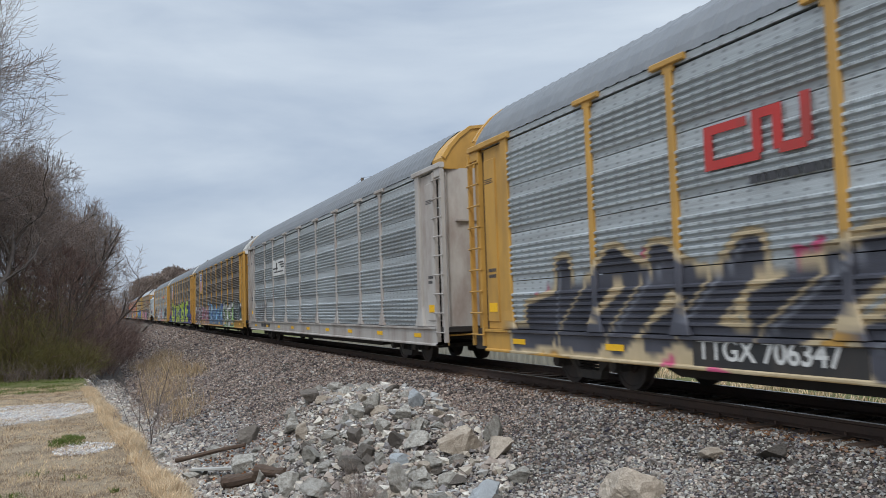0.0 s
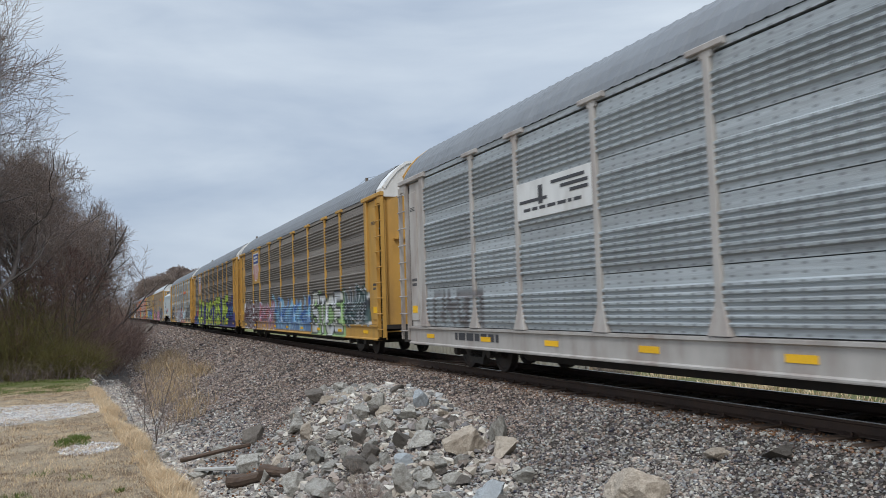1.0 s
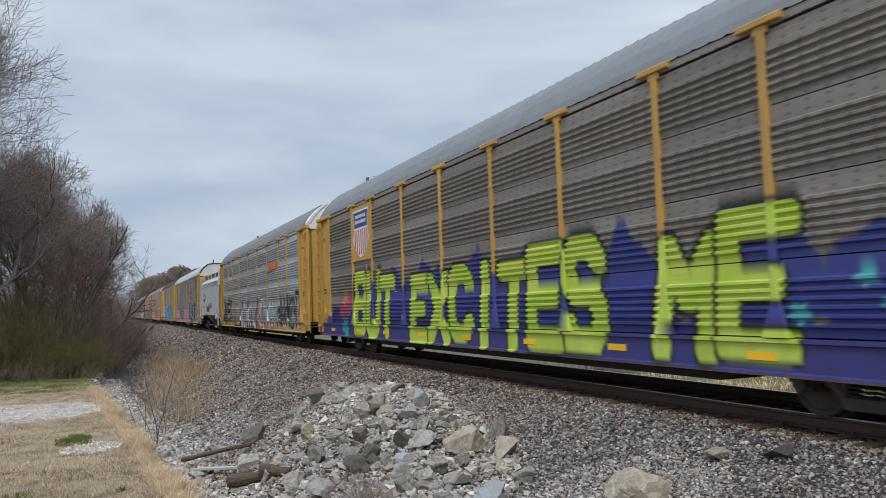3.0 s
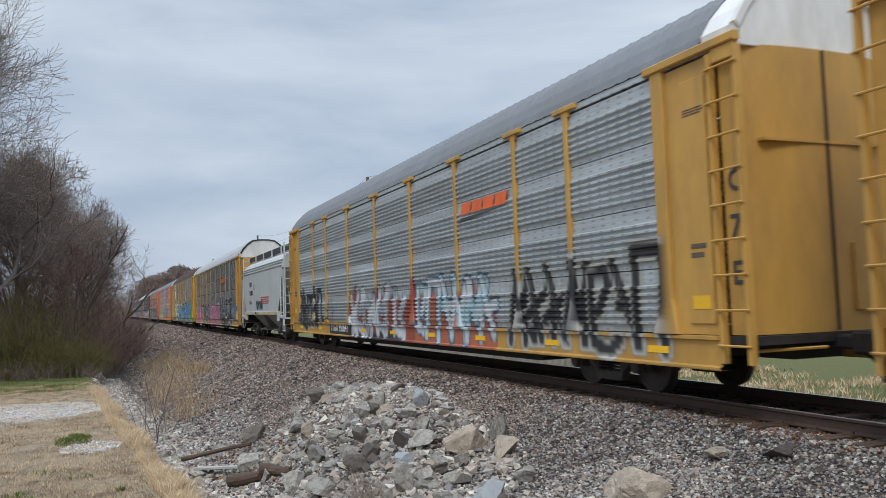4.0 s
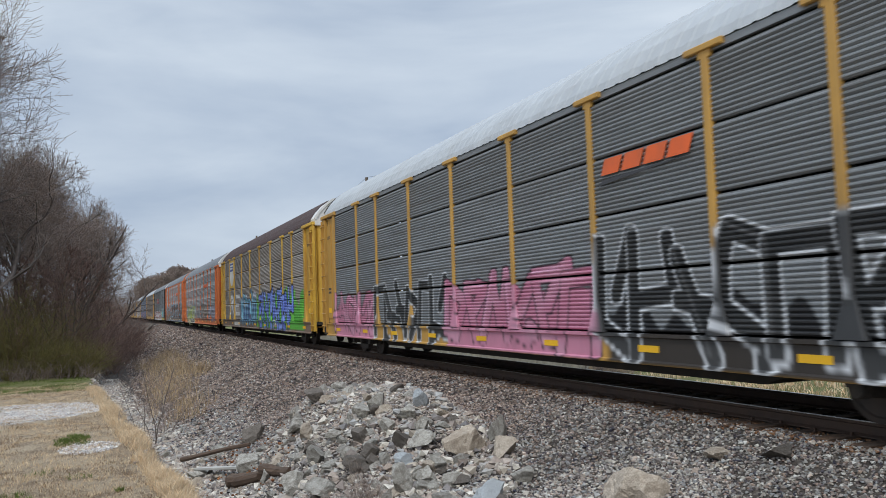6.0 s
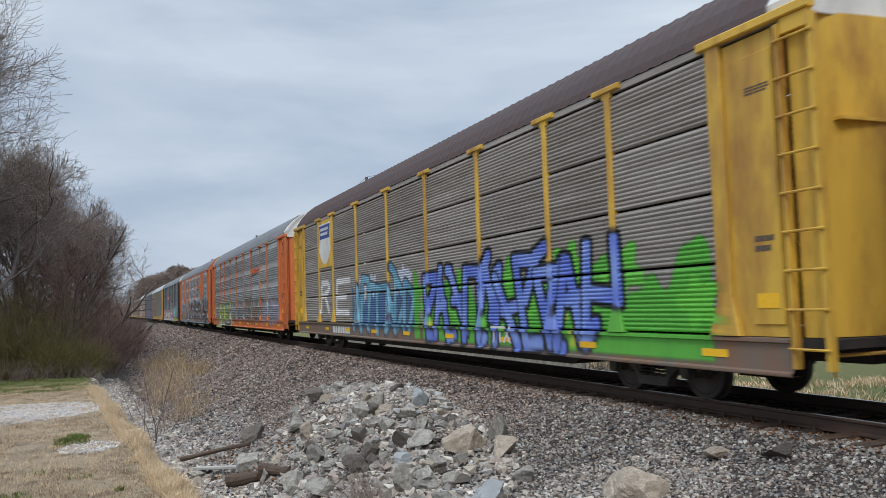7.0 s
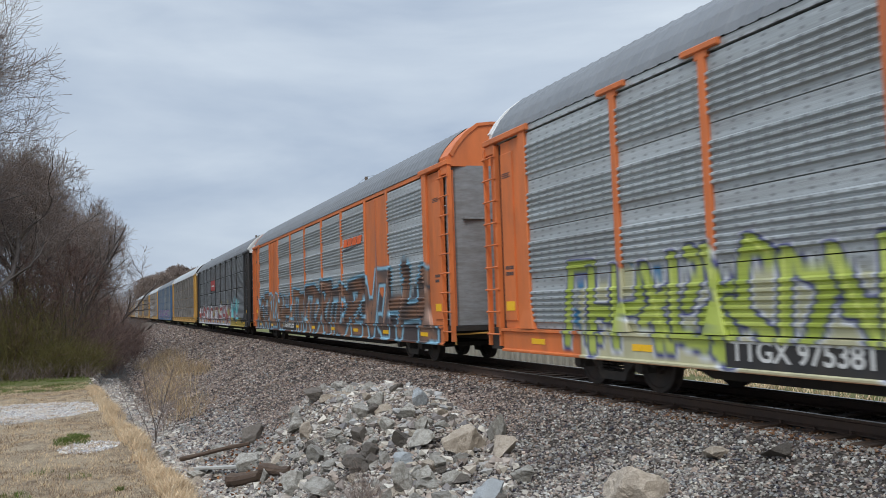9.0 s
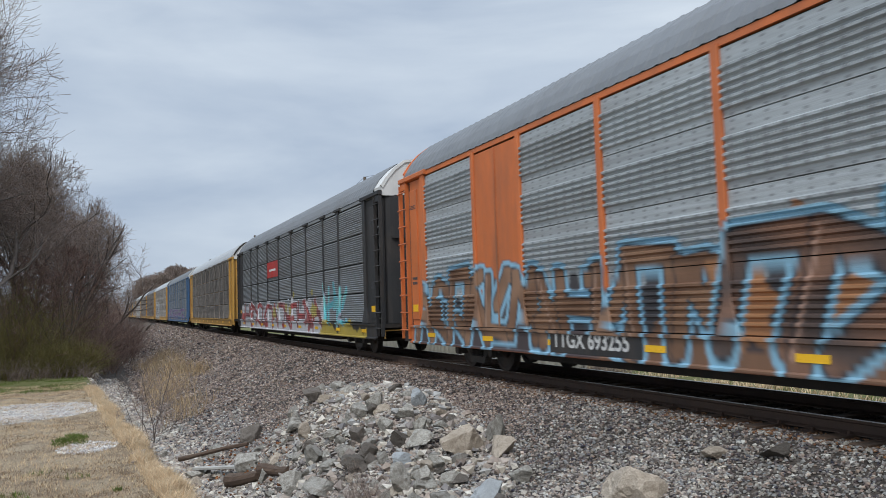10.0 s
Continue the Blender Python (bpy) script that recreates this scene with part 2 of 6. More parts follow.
def ground_material():
    m = bpy.data.materials.new("bank_and_ballast")
    m.use_nodes = True
    N, L = m.node_tree.nodes, m.node_tree.links
    b = N["Principled BSDF"]
    b.inputs["Roughness"].default_value, b.inputs["Specular IOR Level"].default_value = 0.9, 0.2
    co = N.new("ShaderNodeTexCoord").outputs["Object"]

    def tex(kind, scale, **kw):
        n = N.new(kind)
        n.inputs["Scale"].default_value = scale
        for k, x in kw.items():
            n.inputs[k].default_value = x
        L.new(co, n.inputs["Vector"])
        return n

    def ramp(val, *stops):
        r = N.new("ShaderNodeValToRGB")
        e = r.color_ramp.elements
        e[0].position, e[0].color = stops[0][0], (*stops[0][1], 1)
        e[1].position, e[1].color = stops[-1][0], (*stops[-1][1], 1)
        for p, c in stops[1:-1]:
            e.new(p).color = (*c, 1)
        L.new(val, r.inputs["Fac"])
        return r.outputs["Color"]

    def mix(fac, a, c, kind="MIX"):
        n = N.new("ShaderNodeMixRGB")
        n.blend_type = kind
        for key, val in (("Fac", fac), ("Color1", a), ("Color2", c)):
            if isinstance(val, float):
                n.inputs[key].default_value = val
            else:
                L.new(val, n.inputs[key])
        return n.outputs["Color"]

    zone = N.new("ShaderNodeAttribute")
    zone.attribute_name = "zone"
    sep = N.new("ShaderNodeSeparateColor")
    L.new(zone.outputs["Color"], sep.inputs["Color"])
    rough_n = tex("ShaderNodeTexNoise", 2.2, Detail=8.0, Roughness=0.7).outputs["Fac"]

    def edge(val, lo=0.42, hi=0.58):
        a = N.new("ShaderNodeMath")
        a.operation = "MULTIPLY_ADD"
        a.inputs[1].default_value, a.inputs[2].default_value = 0.7, -0.35
        L.new(rough_n, a.inputs[0])
        s = N.new("ShaderNodeMath")
        s.operation = "ADD"
        L.new(a.outputs[0], s.inputs[0])
        L.new(val, s.inputs[1])
        r = N.new("ShaderNodeMapRange")
        r.inputs[1].default_value, r.inputs[2].default_value = lo, hi
        L.new(s.outputs[0], r.inputs[0])
        return r.outputs[0]

    straw_n = tex("ShaderNodeTexNoise", 22.0, Detail=10.0, Roughness=0.85).outputs["Fac"]
    broad = tex("ShaderNodeTexNoise", 0.55, Detail=5.0).outputs["Fac"]
    straw = mix(ramp(broad, (0.35, (0, 0, 0)), (0.65, (1, 1, 1))), ramp(straw_n, (0.34, (0.09, 0.06, 0.04)), (0.66, (0.50, 0.39, 0.26))), ramp(straw_n, (0.34, (0.15, 0.11, 0.07)), (0.66, (0.58, 0.48, 0.34))))
    green = ramp(straw_n, (0.28, (0.05, 0.055, 0.02)), (0.5, (0.13, 0.135, 0.05)), (0.72, (0.24, 0.22, 0.10)))
    vor = tex("ShaderNodeTexVoronoi", 16.0, Randomness=1.0)
    sepv = N.new("ShaderNodeSeparateColor")
    L.new(vor.outputs["Color"], sepv.inputs["Color"])
    # stone tones kept dark to stand for shade in gaps between loose stones
    stone = ramp(sepv.outputs["Red"], (0.0, (0.03, 0.025, 0.021)), (0.3, (0.07, 0.058, 0.049)), (0.55, (0.09, 0.077, 0.067)), (0.8, (0.05, 0.042, 0.036)), (1.0, (0.17, 0.15, 0.13)))
    vor2 = tex("ShaderNodeTexVoronoi", 24.0, Randomness=1.0)
    sepw = N.new("ShaderNodeSeparateColor")
    L.new(vor2.outputs["Color"], sepw.inputs["Color"])
    pale = ramp(sepw.outputs["Red"], (0.0, (0.25, 0.245, 0.23)), (0.5, (0.42, 0.41, 0.39)), (1.0, (0.56, 0.55, 0.52)))
    patch = tex("ShaderNodeTexNoise", 1.4, Detail=9.0, Roughness=0.75).outputs["Fac"]
    soil = ramp(straw_n, (0.3, (0.06, 0.042, 0.03)), (0.7, (0.24, 0.17, 0.115)))
    straw = mix(ramp(patch, (0.50, (0, 0, 0)), (0.62, (0.85, 0.85, 0.85))), straw, soil)
    col = mix(edge(sep.outputs["Blue"]), straw, green)
    col = mix(edge(sep.outputs["Green"]), col, pale)
    col = mix(edge(sep.outputs["Red"]), col, stone)
    L.new(col, b.inputs["Base Color"])
    bump = N.new("ShaderNodeBump")
    bump.inputs["Strength"].default_value, bump.inputs["Distance"].default_value = 1.0, 0.05
    h = mix(edge(sep.outputs["Red"]), straw_n, vor.outputs["Distance"])
    L.new(h, bump.inputs["Height"])
    L.new(bump.outputs["Normal"], b.inputs["Normal"])
    return m


ground = tagged(part("ground", ground_mesh(), ground_material()), "dry grass bank, stony ditch and ballast slope", "ground", kind="structure")

# loose stones of the track bed and the rubble, as one heap each
OCTA_F = np.array([(0, 2, 4), (2, 1, 4), (1, 3, 4), (3, 0, 4), (2, 0, 5), (1, 2, 5), (3, 1, 5), (0, 3, 5)])


def stones(name, pts, sizes, mat, label, seed):
    rng = np.random.default_rng(seed)
    n = len(pts)
    base = np.array([(1, 0, 0), (-1, 0, 0), (0, 1, 0), (0, -1, 0), (0, 0, 1), (0, 0, -1)], float)
    v = base[None] * rng.uniform(0.55, 1.15, (n, 6, 1)) + rng.uniform(-0.22, 0.22, (n, 6, 3))
    q = rng.normal(size=(n, 4))
    q /= np.linalg.norm(q, axis=1)[:, None]
    w, x, y, z = q.T
    rot = np.stack([1 - 2 * (y * y + z * z), 2 * (x * y - z * w), 2 * (x * z + y * w), 2 * (x * y + z * w), 1 - 2 * (x * x + z * z), 2 * (y * z - x * w),
                    2 * (x * z - y * w), 2 * (y * z + x * w), 1 - 2 * (x * x + y * y)], 1).reshape(n, 3, 3)
    v = np.einsum("nij,nkj->nki", rot, v) * np.asarray(sizes)[:, None, None]
    v[:, :, 2] *= 0.75
    v += np.asarray(pts)[:, None]
    f = OCTA_F[None] + 6 * np.arange(n)[:, None, None]
    me = bpy.data.meshes.new(name)
    me.vertices.add(n * 6)
    me.vertices.foreach_set("co", v.ravel())
    me.loops.add(n * 24)
    me.loops.foreach_set("vertex_index", f.ravel().astype(np.int32))
    me.polygons.add(n * 8)
    me.polygons.foreach_set("loop_start", np.arange(0, n * 24, 3, dtype=np.int32))
    me.update(calc_edges=True)
    me.shade_flat()
    return tagged(part(name, me, mat), label, "stones", kind="stuff")


BALLAST = material("ballast_stone", (0.245, 0.203, 0.172), 0.85, 0, 0.4, 14, 0, 40, island=0.8, spec=0.3)
GREY_BALLAST = material("grey_ballast_stone", (0.245, 0.24, 0.22), 0.85, 0, 0.4, 14, 0, 40, island=0.85, spec=0.3)
RUBBLE = material("limestone_rubble", (0.36, 0.34, 0.30), 0.85, 0, 0.3, 14, 0, 40, island=0.55, spec=0.3)
rng = random.Random(5)
brown, grey = ([], []), ([], [])
for y0, y1, per, size in ((3.2, 9, 760, 0.026), (9, 15, 600, 0.029), (15, 24, 350, 0.035), (24, 40, 150, 0.047), (40, 70, 55, 0.068), (70, 135, 18, 0.11)):
    x0 = 3.6 if y1 < 10 else 1.2
    for _ in range(int((y1 - y0) * (7.75 - x0) * per)):
        x, y = rng.uniform(x0, 7.75), rng.uniform(y0, y1)
        if math.atan2(x, y) > radians(55) or math.atan2(x, y) < radians(-9):
            continue
        s = size * rng.uniform(0.5, 1.4)
        share = max(0.8 * smooth((15 - y) / 6), 0.75 * smooth((4.4 - x) / 1.2) * smooth((30 - y) / 6), 0.12)
        if share > 0.5 and x < 5 and y > 15:
            s *= 1.35
        heap = grey if rng.random() < share else brown
        heap[0].append((x, y, ground_z(x, y) + s * 0.35))
        heap[1].append(s)
stones("ballast_stones", *brown, BALLAST, "crushed reddish-brown ballast stones on the track bed slope", 11)
stones("ballast_stones", *grey, GREY_BALLAST, "crushed blue-grey ballast stones on the track bed slope", 18)
pts, sizes = [], []
for _ in range(19000):
    a, r = rng.uniform(0, 2 * math.pi), math.sqrt(rng.random())
    k = rng.random()
    s = 0.033 * rng.uniform(0.5, 2.0) * (2.0 if rng.random() < 0.10 else 1)
    if k < 0.48:
        x, y = 3.9 + 2.0 * r * math.cos(a), 13.2 + 4.3 * r * math.sin(a)
    elif k < 0.63:
        y = rng.uniform(13, 46)
        edge = 0.97 - (min(y, 43) - 16) * 0.071
        x = edge + 0.3 + rng.random() ** 1.4 * 1.7
    elif k < 0.83:       # fine grit on top of the heap
        x, y, s = 4.75 + 0.75 * r * math.cos(a), 15.3 + 1.6 * r * math.sin(a), 0.5 * s
    else:                # fine grit round the half buried boulder
        x, y, s = 5.4 + 1.3 * r * math.cos(a), 8.0 + 1.3 * r * math.sin(a), 0.45 * s
    pts.append((x, y, ground_z(x, y) + s * 0.45))
    sizes.append(s)
stones("rubble_stones", pts, sizes, RUBBLE, "pale limestone rubble between the boulders and along the ditch", 12)
pts, sizes = [], []
for _ in range(9000):
    a, r = rng.uniform(0, 2 * math.pi), math.sqrt(rng.random())
    x, y = (-2.4 + 2.6 * r * math.cos(a), 30.6 + 2.7 * r * math.sin(a)) if rng.random() < 0.92 else (-0.4 + 0.7 * r * math.cos(a), 21.5 + 1.1 * r * math.sin(a))
    s = 0.032 * rng.uniform(0.5, 1.5)
    pts.append((x, y, ground_z(x, y) + s * 0.2))
    sizes.append(s)
PALE_GRAVEL = material("pale_gravel_stone", (0.52, 0.515, 0.49), 0.85, 0, 0.25, 14, 0, 40, island=0.3, spec=0.3)
stones("gravel_patch", pts, sizes, PALE_GRAVEL, "pale gravel spread on the dry grass bank", 13)


pts, sizes = [], []
for _ in range(6500):
    y = 15 + 36 * rng.random()
    x = 0.97 - (min(y, 43) - 16) * 0.071 + 0.55 + rng.gauss(0.45, 0.38)
    s = rng.uniform(0.03, 0.11)
    pts.append((x, y, ground_z(x, y) + s * 0.3))
    sizes.append(s)
stones("ditch_stones", pts, sizes, RUBBLE, "pale stones lying along the bottom of the ditch", 14)


def boulder_mesh(seed, cuts=11):
    """A broken block: a ball cut by random planes into flat faces, chipped, one unit wide either way."""
    r = random.Random(seed)
    bm = bmesh.new()
    bmesh.ops.create_icosphere(bm, subdivisions=4, radius=1.0)
    planes = [(Vector((r.gauss(0, 1), r.gauss(0, 1), r.gauss(0, 0.8))).normalized(), r.uniform(0.30, 0.62)) for _ in range(cuts)]
    for vt in bm.verts:
        for _ in range(2):
            for nrm, d in planes:
                k = vt.co.dot(nrm) - d
                if k > 0:
                    vt.co -= nrm * k
        at = vt.co.copy()
        vt.co += at.normalized() * (noise.noise(at * 3 + Vector((seed, 0, 0))) * 0.06 + noise.noise(at * 8) * 0.04 + noise.noise(at * 19) * 0.022)
        layer = at.z * 9 + noise.noise(at * 2) * 2
        vt.co += Vector((at.x, at.y, 0)) * (0.035 * (layer - math.floor(layer) - 0.5))
    wide = max(math.hypot(vt.co.x, vt.co.y) for vt in bm.verts)
    tall = r.uniform(0.85, 1.15)
    for vt in bm.verts:
        vt.co = Vector((vt.co.x / wide * 1.08, vt.co.y / wide * 1.08, vt.co.z / wide * tall))
    me = bpy.data.meshes.new("boulder")
    bm.to_mesh(me)
    bm.free()
    return me


LIME_ROCK = material("grey_limestone", (0.42, 0.40, 0.355), 0.9, 0, 0.42, 22, 1.0, 34, (0.14, 0.118, 0.092), 0.85, 3.2, random_value=0.22, spec=0.25)
TAN_ROCK = material("tan_limestone", (0.47, 0.40, 0.32), 0.85, 0, 0.35, 22, 1.0, 34, (0.24, 0.19, 0.14), 0.6, 2.2, random_value=0.12, spec=0.25)
DARK_ROCK = material("dark_grey_stone", (0.16, 0.14, 0.12), 0.85, 0, 0.4, 22, 1.0, 34, (0.08, 0.068, 0.058), 0.6, 1.6, random_value=0.25, spec=0.25)
BLUE_ROCK = material("blue_grey_limestone", (0.42, 0.445, 0.455), 0.85, 0, 0.35, 22, 0.9, 34, (0.24, 0.25, 0.26), 0.5, 1.6, random_value=0.12, spec=0.25)
ROCKS = [boulder_mesh(40 + i) for i in range(18)]


def boulder(x, y, size, mat, label, seed, up=0.45, flat=1.0):
    r = random.Random(seed)
    ob = part("boulder", ROCKS[seed % 18], mat)
    ob.matrix_basis = Matrix.LocRotScale((x, y, ground_z(x, y) + size * up * flat), Euler((r.uniform(-0.4, 0.4) * flat, r.uniform(-0.4, 0.4) * flat, r.uniform(0, 6.3))), Vector((size, size, size * flat)))
    return tagged(ob, label, "boulder", "boulders heaped beside the track")


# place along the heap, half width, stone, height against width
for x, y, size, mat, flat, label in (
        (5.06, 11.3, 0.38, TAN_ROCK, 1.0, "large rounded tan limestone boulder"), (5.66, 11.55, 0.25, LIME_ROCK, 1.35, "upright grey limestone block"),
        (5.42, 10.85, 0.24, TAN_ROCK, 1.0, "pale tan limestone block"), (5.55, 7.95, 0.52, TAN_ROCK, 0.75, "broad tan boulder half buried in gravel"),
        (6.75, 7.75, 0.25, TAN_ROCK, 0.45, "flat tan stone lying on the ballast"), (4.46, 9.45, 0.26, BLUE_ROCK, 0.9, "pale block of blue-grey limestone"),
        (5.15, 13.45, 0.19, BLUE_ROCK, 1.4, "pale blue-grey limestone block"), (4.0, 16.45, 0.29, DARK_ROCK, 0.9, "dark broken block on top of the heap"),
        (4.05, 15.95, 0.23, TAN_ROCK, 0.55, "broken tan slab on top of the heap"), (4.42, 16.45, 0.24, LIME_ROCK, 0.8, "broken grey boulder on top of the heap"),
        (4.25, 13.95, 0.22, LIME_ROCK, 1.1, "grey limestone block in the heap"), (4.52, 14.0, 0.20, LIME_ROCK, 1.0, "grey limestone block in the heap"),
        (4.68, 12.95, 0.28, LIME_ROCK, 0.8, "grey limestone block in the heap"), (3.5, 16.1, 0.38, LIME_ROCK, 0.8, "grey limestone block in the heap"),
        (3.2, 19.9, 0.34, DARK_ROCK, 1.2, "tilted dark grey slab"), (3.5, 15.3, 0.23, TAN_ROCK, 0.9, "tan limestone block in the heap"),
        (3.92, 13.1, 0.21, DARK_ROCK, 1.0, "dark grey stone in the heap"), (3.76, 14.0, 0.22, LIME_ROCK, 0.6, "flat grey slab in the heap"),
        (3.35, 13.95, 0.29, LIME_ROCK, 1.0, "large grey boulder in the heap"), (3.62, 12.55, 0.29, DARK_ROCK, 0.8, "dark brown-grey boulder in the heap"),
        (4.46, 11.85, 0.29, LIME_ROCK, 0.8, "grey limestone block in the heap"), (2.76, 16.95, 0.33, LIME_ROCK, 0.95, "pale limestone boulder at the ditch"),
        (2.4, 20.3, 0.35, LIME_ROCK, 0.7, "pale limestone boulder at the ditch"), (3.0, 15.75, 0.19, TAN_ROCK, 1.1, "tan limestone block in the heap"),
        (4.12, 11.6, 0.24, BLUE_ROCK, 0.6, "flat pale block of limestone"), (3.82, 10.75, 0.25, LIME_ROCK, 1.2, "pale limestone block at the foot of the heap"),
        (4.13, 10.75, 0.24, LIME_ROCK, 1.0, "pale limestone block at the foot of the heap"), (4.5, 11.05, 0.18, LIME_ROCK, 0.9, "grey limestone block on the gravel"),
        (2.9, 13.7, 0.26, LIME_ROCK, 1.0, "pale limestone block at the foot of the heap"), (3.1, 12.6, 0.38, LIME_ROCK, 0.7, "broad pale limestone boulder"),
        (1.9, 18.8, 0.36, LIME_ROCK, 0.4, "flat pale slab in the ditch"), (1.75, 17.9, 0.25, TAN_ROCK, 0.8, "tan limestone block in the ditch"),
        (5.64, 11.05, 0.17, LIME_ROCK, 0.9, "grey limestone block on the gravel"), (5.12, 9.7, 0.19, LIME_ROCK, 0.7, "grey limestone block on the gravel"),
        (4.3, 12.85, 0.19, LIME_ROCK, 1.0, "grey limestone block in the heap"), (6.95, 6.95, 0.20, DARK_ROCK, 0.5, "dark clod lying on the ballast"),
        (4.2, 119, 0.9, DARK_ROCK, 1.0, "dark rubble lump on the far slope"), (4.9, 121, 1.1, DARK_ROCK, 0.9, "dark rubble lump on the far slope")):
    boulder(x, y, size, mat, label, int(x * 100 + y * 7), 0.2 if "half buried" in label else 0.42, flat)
rng = random.Random(77)
for i in range(255):
    a, r = rng.uniform(0, 2 * math.pi), rng.random() ** 0.6
    x, y = 3.8 + 1.6 * r * math.cos(a), 13.2 + 5.2 * r * math.sin(a)
    if i > 215:
        y = rng.uniform(16, 40)
        x = 0.97 - (y - 16) * 0.071 + rng.uniform(0.6, 1.9)
    if x < 1.2 and y < 16:
        continue
    size = rng.uniform(0.06, 0.11) if rng.random() < 0.55 else rng.uniform(0.11, 0.20)
    mat = rng.choice((LIME_ROCK,) * 7 + (TAN_ROCK, DARK_ROCK, DARK_ROCK))
    boulder(x, y, size, mat, {LIME_ROCK: "broken block of grey limestone", TAN_ROCK: "broken block of tan limestone", DARK_ROCK: "dark grey broken stone block"}[mat], 1000 + i, 0.35, rng.uniform(0.6, 1.1))

LEAF = material("brown_dead_leaves", (0.20, 0.09, 0.04), 0.9, 0, 0.3, 8, island=0.5, spec=0.2)
pts, sizes = [], []
for _ in range(130):
    x, y = rng.gauss(2.7, 0.5), rng.gauss(17.0, 2.0)
    pts.append((x, y, ground_z(x, y) + 0.06 + 0.1 * rng.random()))
    sizes.append(rng.uniform(0.025, 0.05))
tagged(stones("dead_leaves", pts, sizes, LEAF, "curled brown dead leaves caught between the stones", 17), category="leaves")
OLD_WOOD = material("rotten_brown_wood", (0.10, 0.065, 0.043), 0.9, 0, 0.4, 3, 0.8, 20, (0.06, 0.035, 0.025), 0.6, 2, (6, 0.6, 6))
GREY_WOOD = material("bleached_grey_plank", (0.42, 0.41, 0.38), 0.85, 0, 0.25, 3, 0.4, 20, (0.25, 0.23, 0.2), 0.5, 2, (6, 0.6, 6))


def log_mesh(length, r, seed):
    q, s, n = random.Random(seed), Shape(), 10
    rings = 9
    for j in range(rings):
        k = j / (rings - 1)
        s.v += [(r * (0.85 + 0.3 * q.random()) * math.cos(6.283 * i / n) * (1.1 - 0.3 * k), (k - 0.5) * length, r * (0.85 + 0.3 * q.random()) * math.sin(6.283 * i / n) * (1.1 - 0.3 * k) + 0.015 * math.sin(k * 4 + seed)) for i in range(n)]
    s.f += [(j * n + i, j * n + (i + 1) % n, (j + 1) * n + (i + 1) % n, (j + 1) * n + i) for j in range(rings - 1) for i in range(n)]
    s.f += [tuple(range(n)), tuple(range(rings * n - 1, (rings - 1) * n - 1, -1))]
    return s.mesh("log")


def lay(ob, x, y, up, turn, pitch=0):
    ob.matrix_basis = pose(x, y, ground_z(x, y) + up, pitch, 0, turn)
    return ob


tagged(lay(part("log", log_mesh(1.15, 0.13, 3), OLD_WOOD), 2.47, 16.1, 0.15, 202, 12), "rotten reddish-brown log lying among the stones", "log")
tagged(lay(part("log", log_mesh(1.0, 0.10, 8), OLD_WOOD), 2.85, 15.0, 0.15, 200, 6), "splintered brown log lying among the stones", "log")
tagged(lay(part("branch", log_mesh(2.0, 0.05, 5), OLD_WOOD), 2.32, 19.7, 0.28, -134, 12), "bare brown branch lying across the ditch", "branch")
tagged(lay(part("plank", Shape().box(-0.09, 0.09, -1.0, 1.0, -0.03, 0.03, 0.01), GREY_WOOD), 2.2, 18.0, 0.22, 201, 8), "bleached grey plank lying on the stones", "plank")

# ---------------------------------------------------------------- the track
track = tagged(new("track"), "steel rails on wooden sleepers in ballast", "railway track", kind="structure")
rail_profile = [(-0.075, -0.17), (0.075, -0.17), (0.075, -0.155), (0.012, -0.135), (0.010, -0.045), (0.036, -0.03), (0.036, -0.004), (0.03, 0.0), (-0.03, 0.0), (-0.036, -0.004), (-0.036, -0.03), (-0.010, -0.045), (-0.012, -0.135), (-0.075, -0.155)]
for x in (TC - 0.755, TC + 0.755):
    r = part("rail", Shape().prism(rail_profile, -120, 1400), RAIL, track, (x, 0, 0))
    part("running_band", Shape().box(-0.028, 0.028, -120, 1400, 0.0, 0.003), TREAD, r)
TIE = material("creosoted_sleeper", (0.075, 0.05, 0.035), 0.9, 0, 0.35, 3, 0.7, 16, (0.15, 0.075, 0.035), 0.7, 2.5, (0.6, 5, 5), 0.2)
tie = Shape().box(-1.3, 1.3, -0.11, 0.11, -0.35, -0.165, 0.01).mesh("sleeper")
plate = Shape().box(-0.17, 0.17, -0.09, 0.09, -0.165, -0.158).box(-0.12, -0.09, -0.06, -0.03, -0.158, -0.125).box(0.09, 0.12, 0.03, 0.06, -0.158, -0.125).mesh("tie_plate")
for i in range(150):
    s = part("sleeper", tie, TIE, track, (TC, -3 + i * 0.52, random.uniform(-0.015, 0.01)), turn=random.uniform(-1, 1))
    part("tie_plate", plate, RAIL, s, (-0.755, 0, 0))
RUSTY = material("rust_stained_ballast", (0.17, 0.095, 0.052), 0.9, 0, 0.35, 14, 0, 40, island=0.6, spec=0.2)
# near-black stone colour stands in for the shade under the train
SHADE_BALLAST = material("shade_darkened_ballast", (0.035, 0.028, 0.024), 0.9, 0, 0.35, 14, 0, 40, island=0.5, spec=0.2)
rng = random.Random(15)
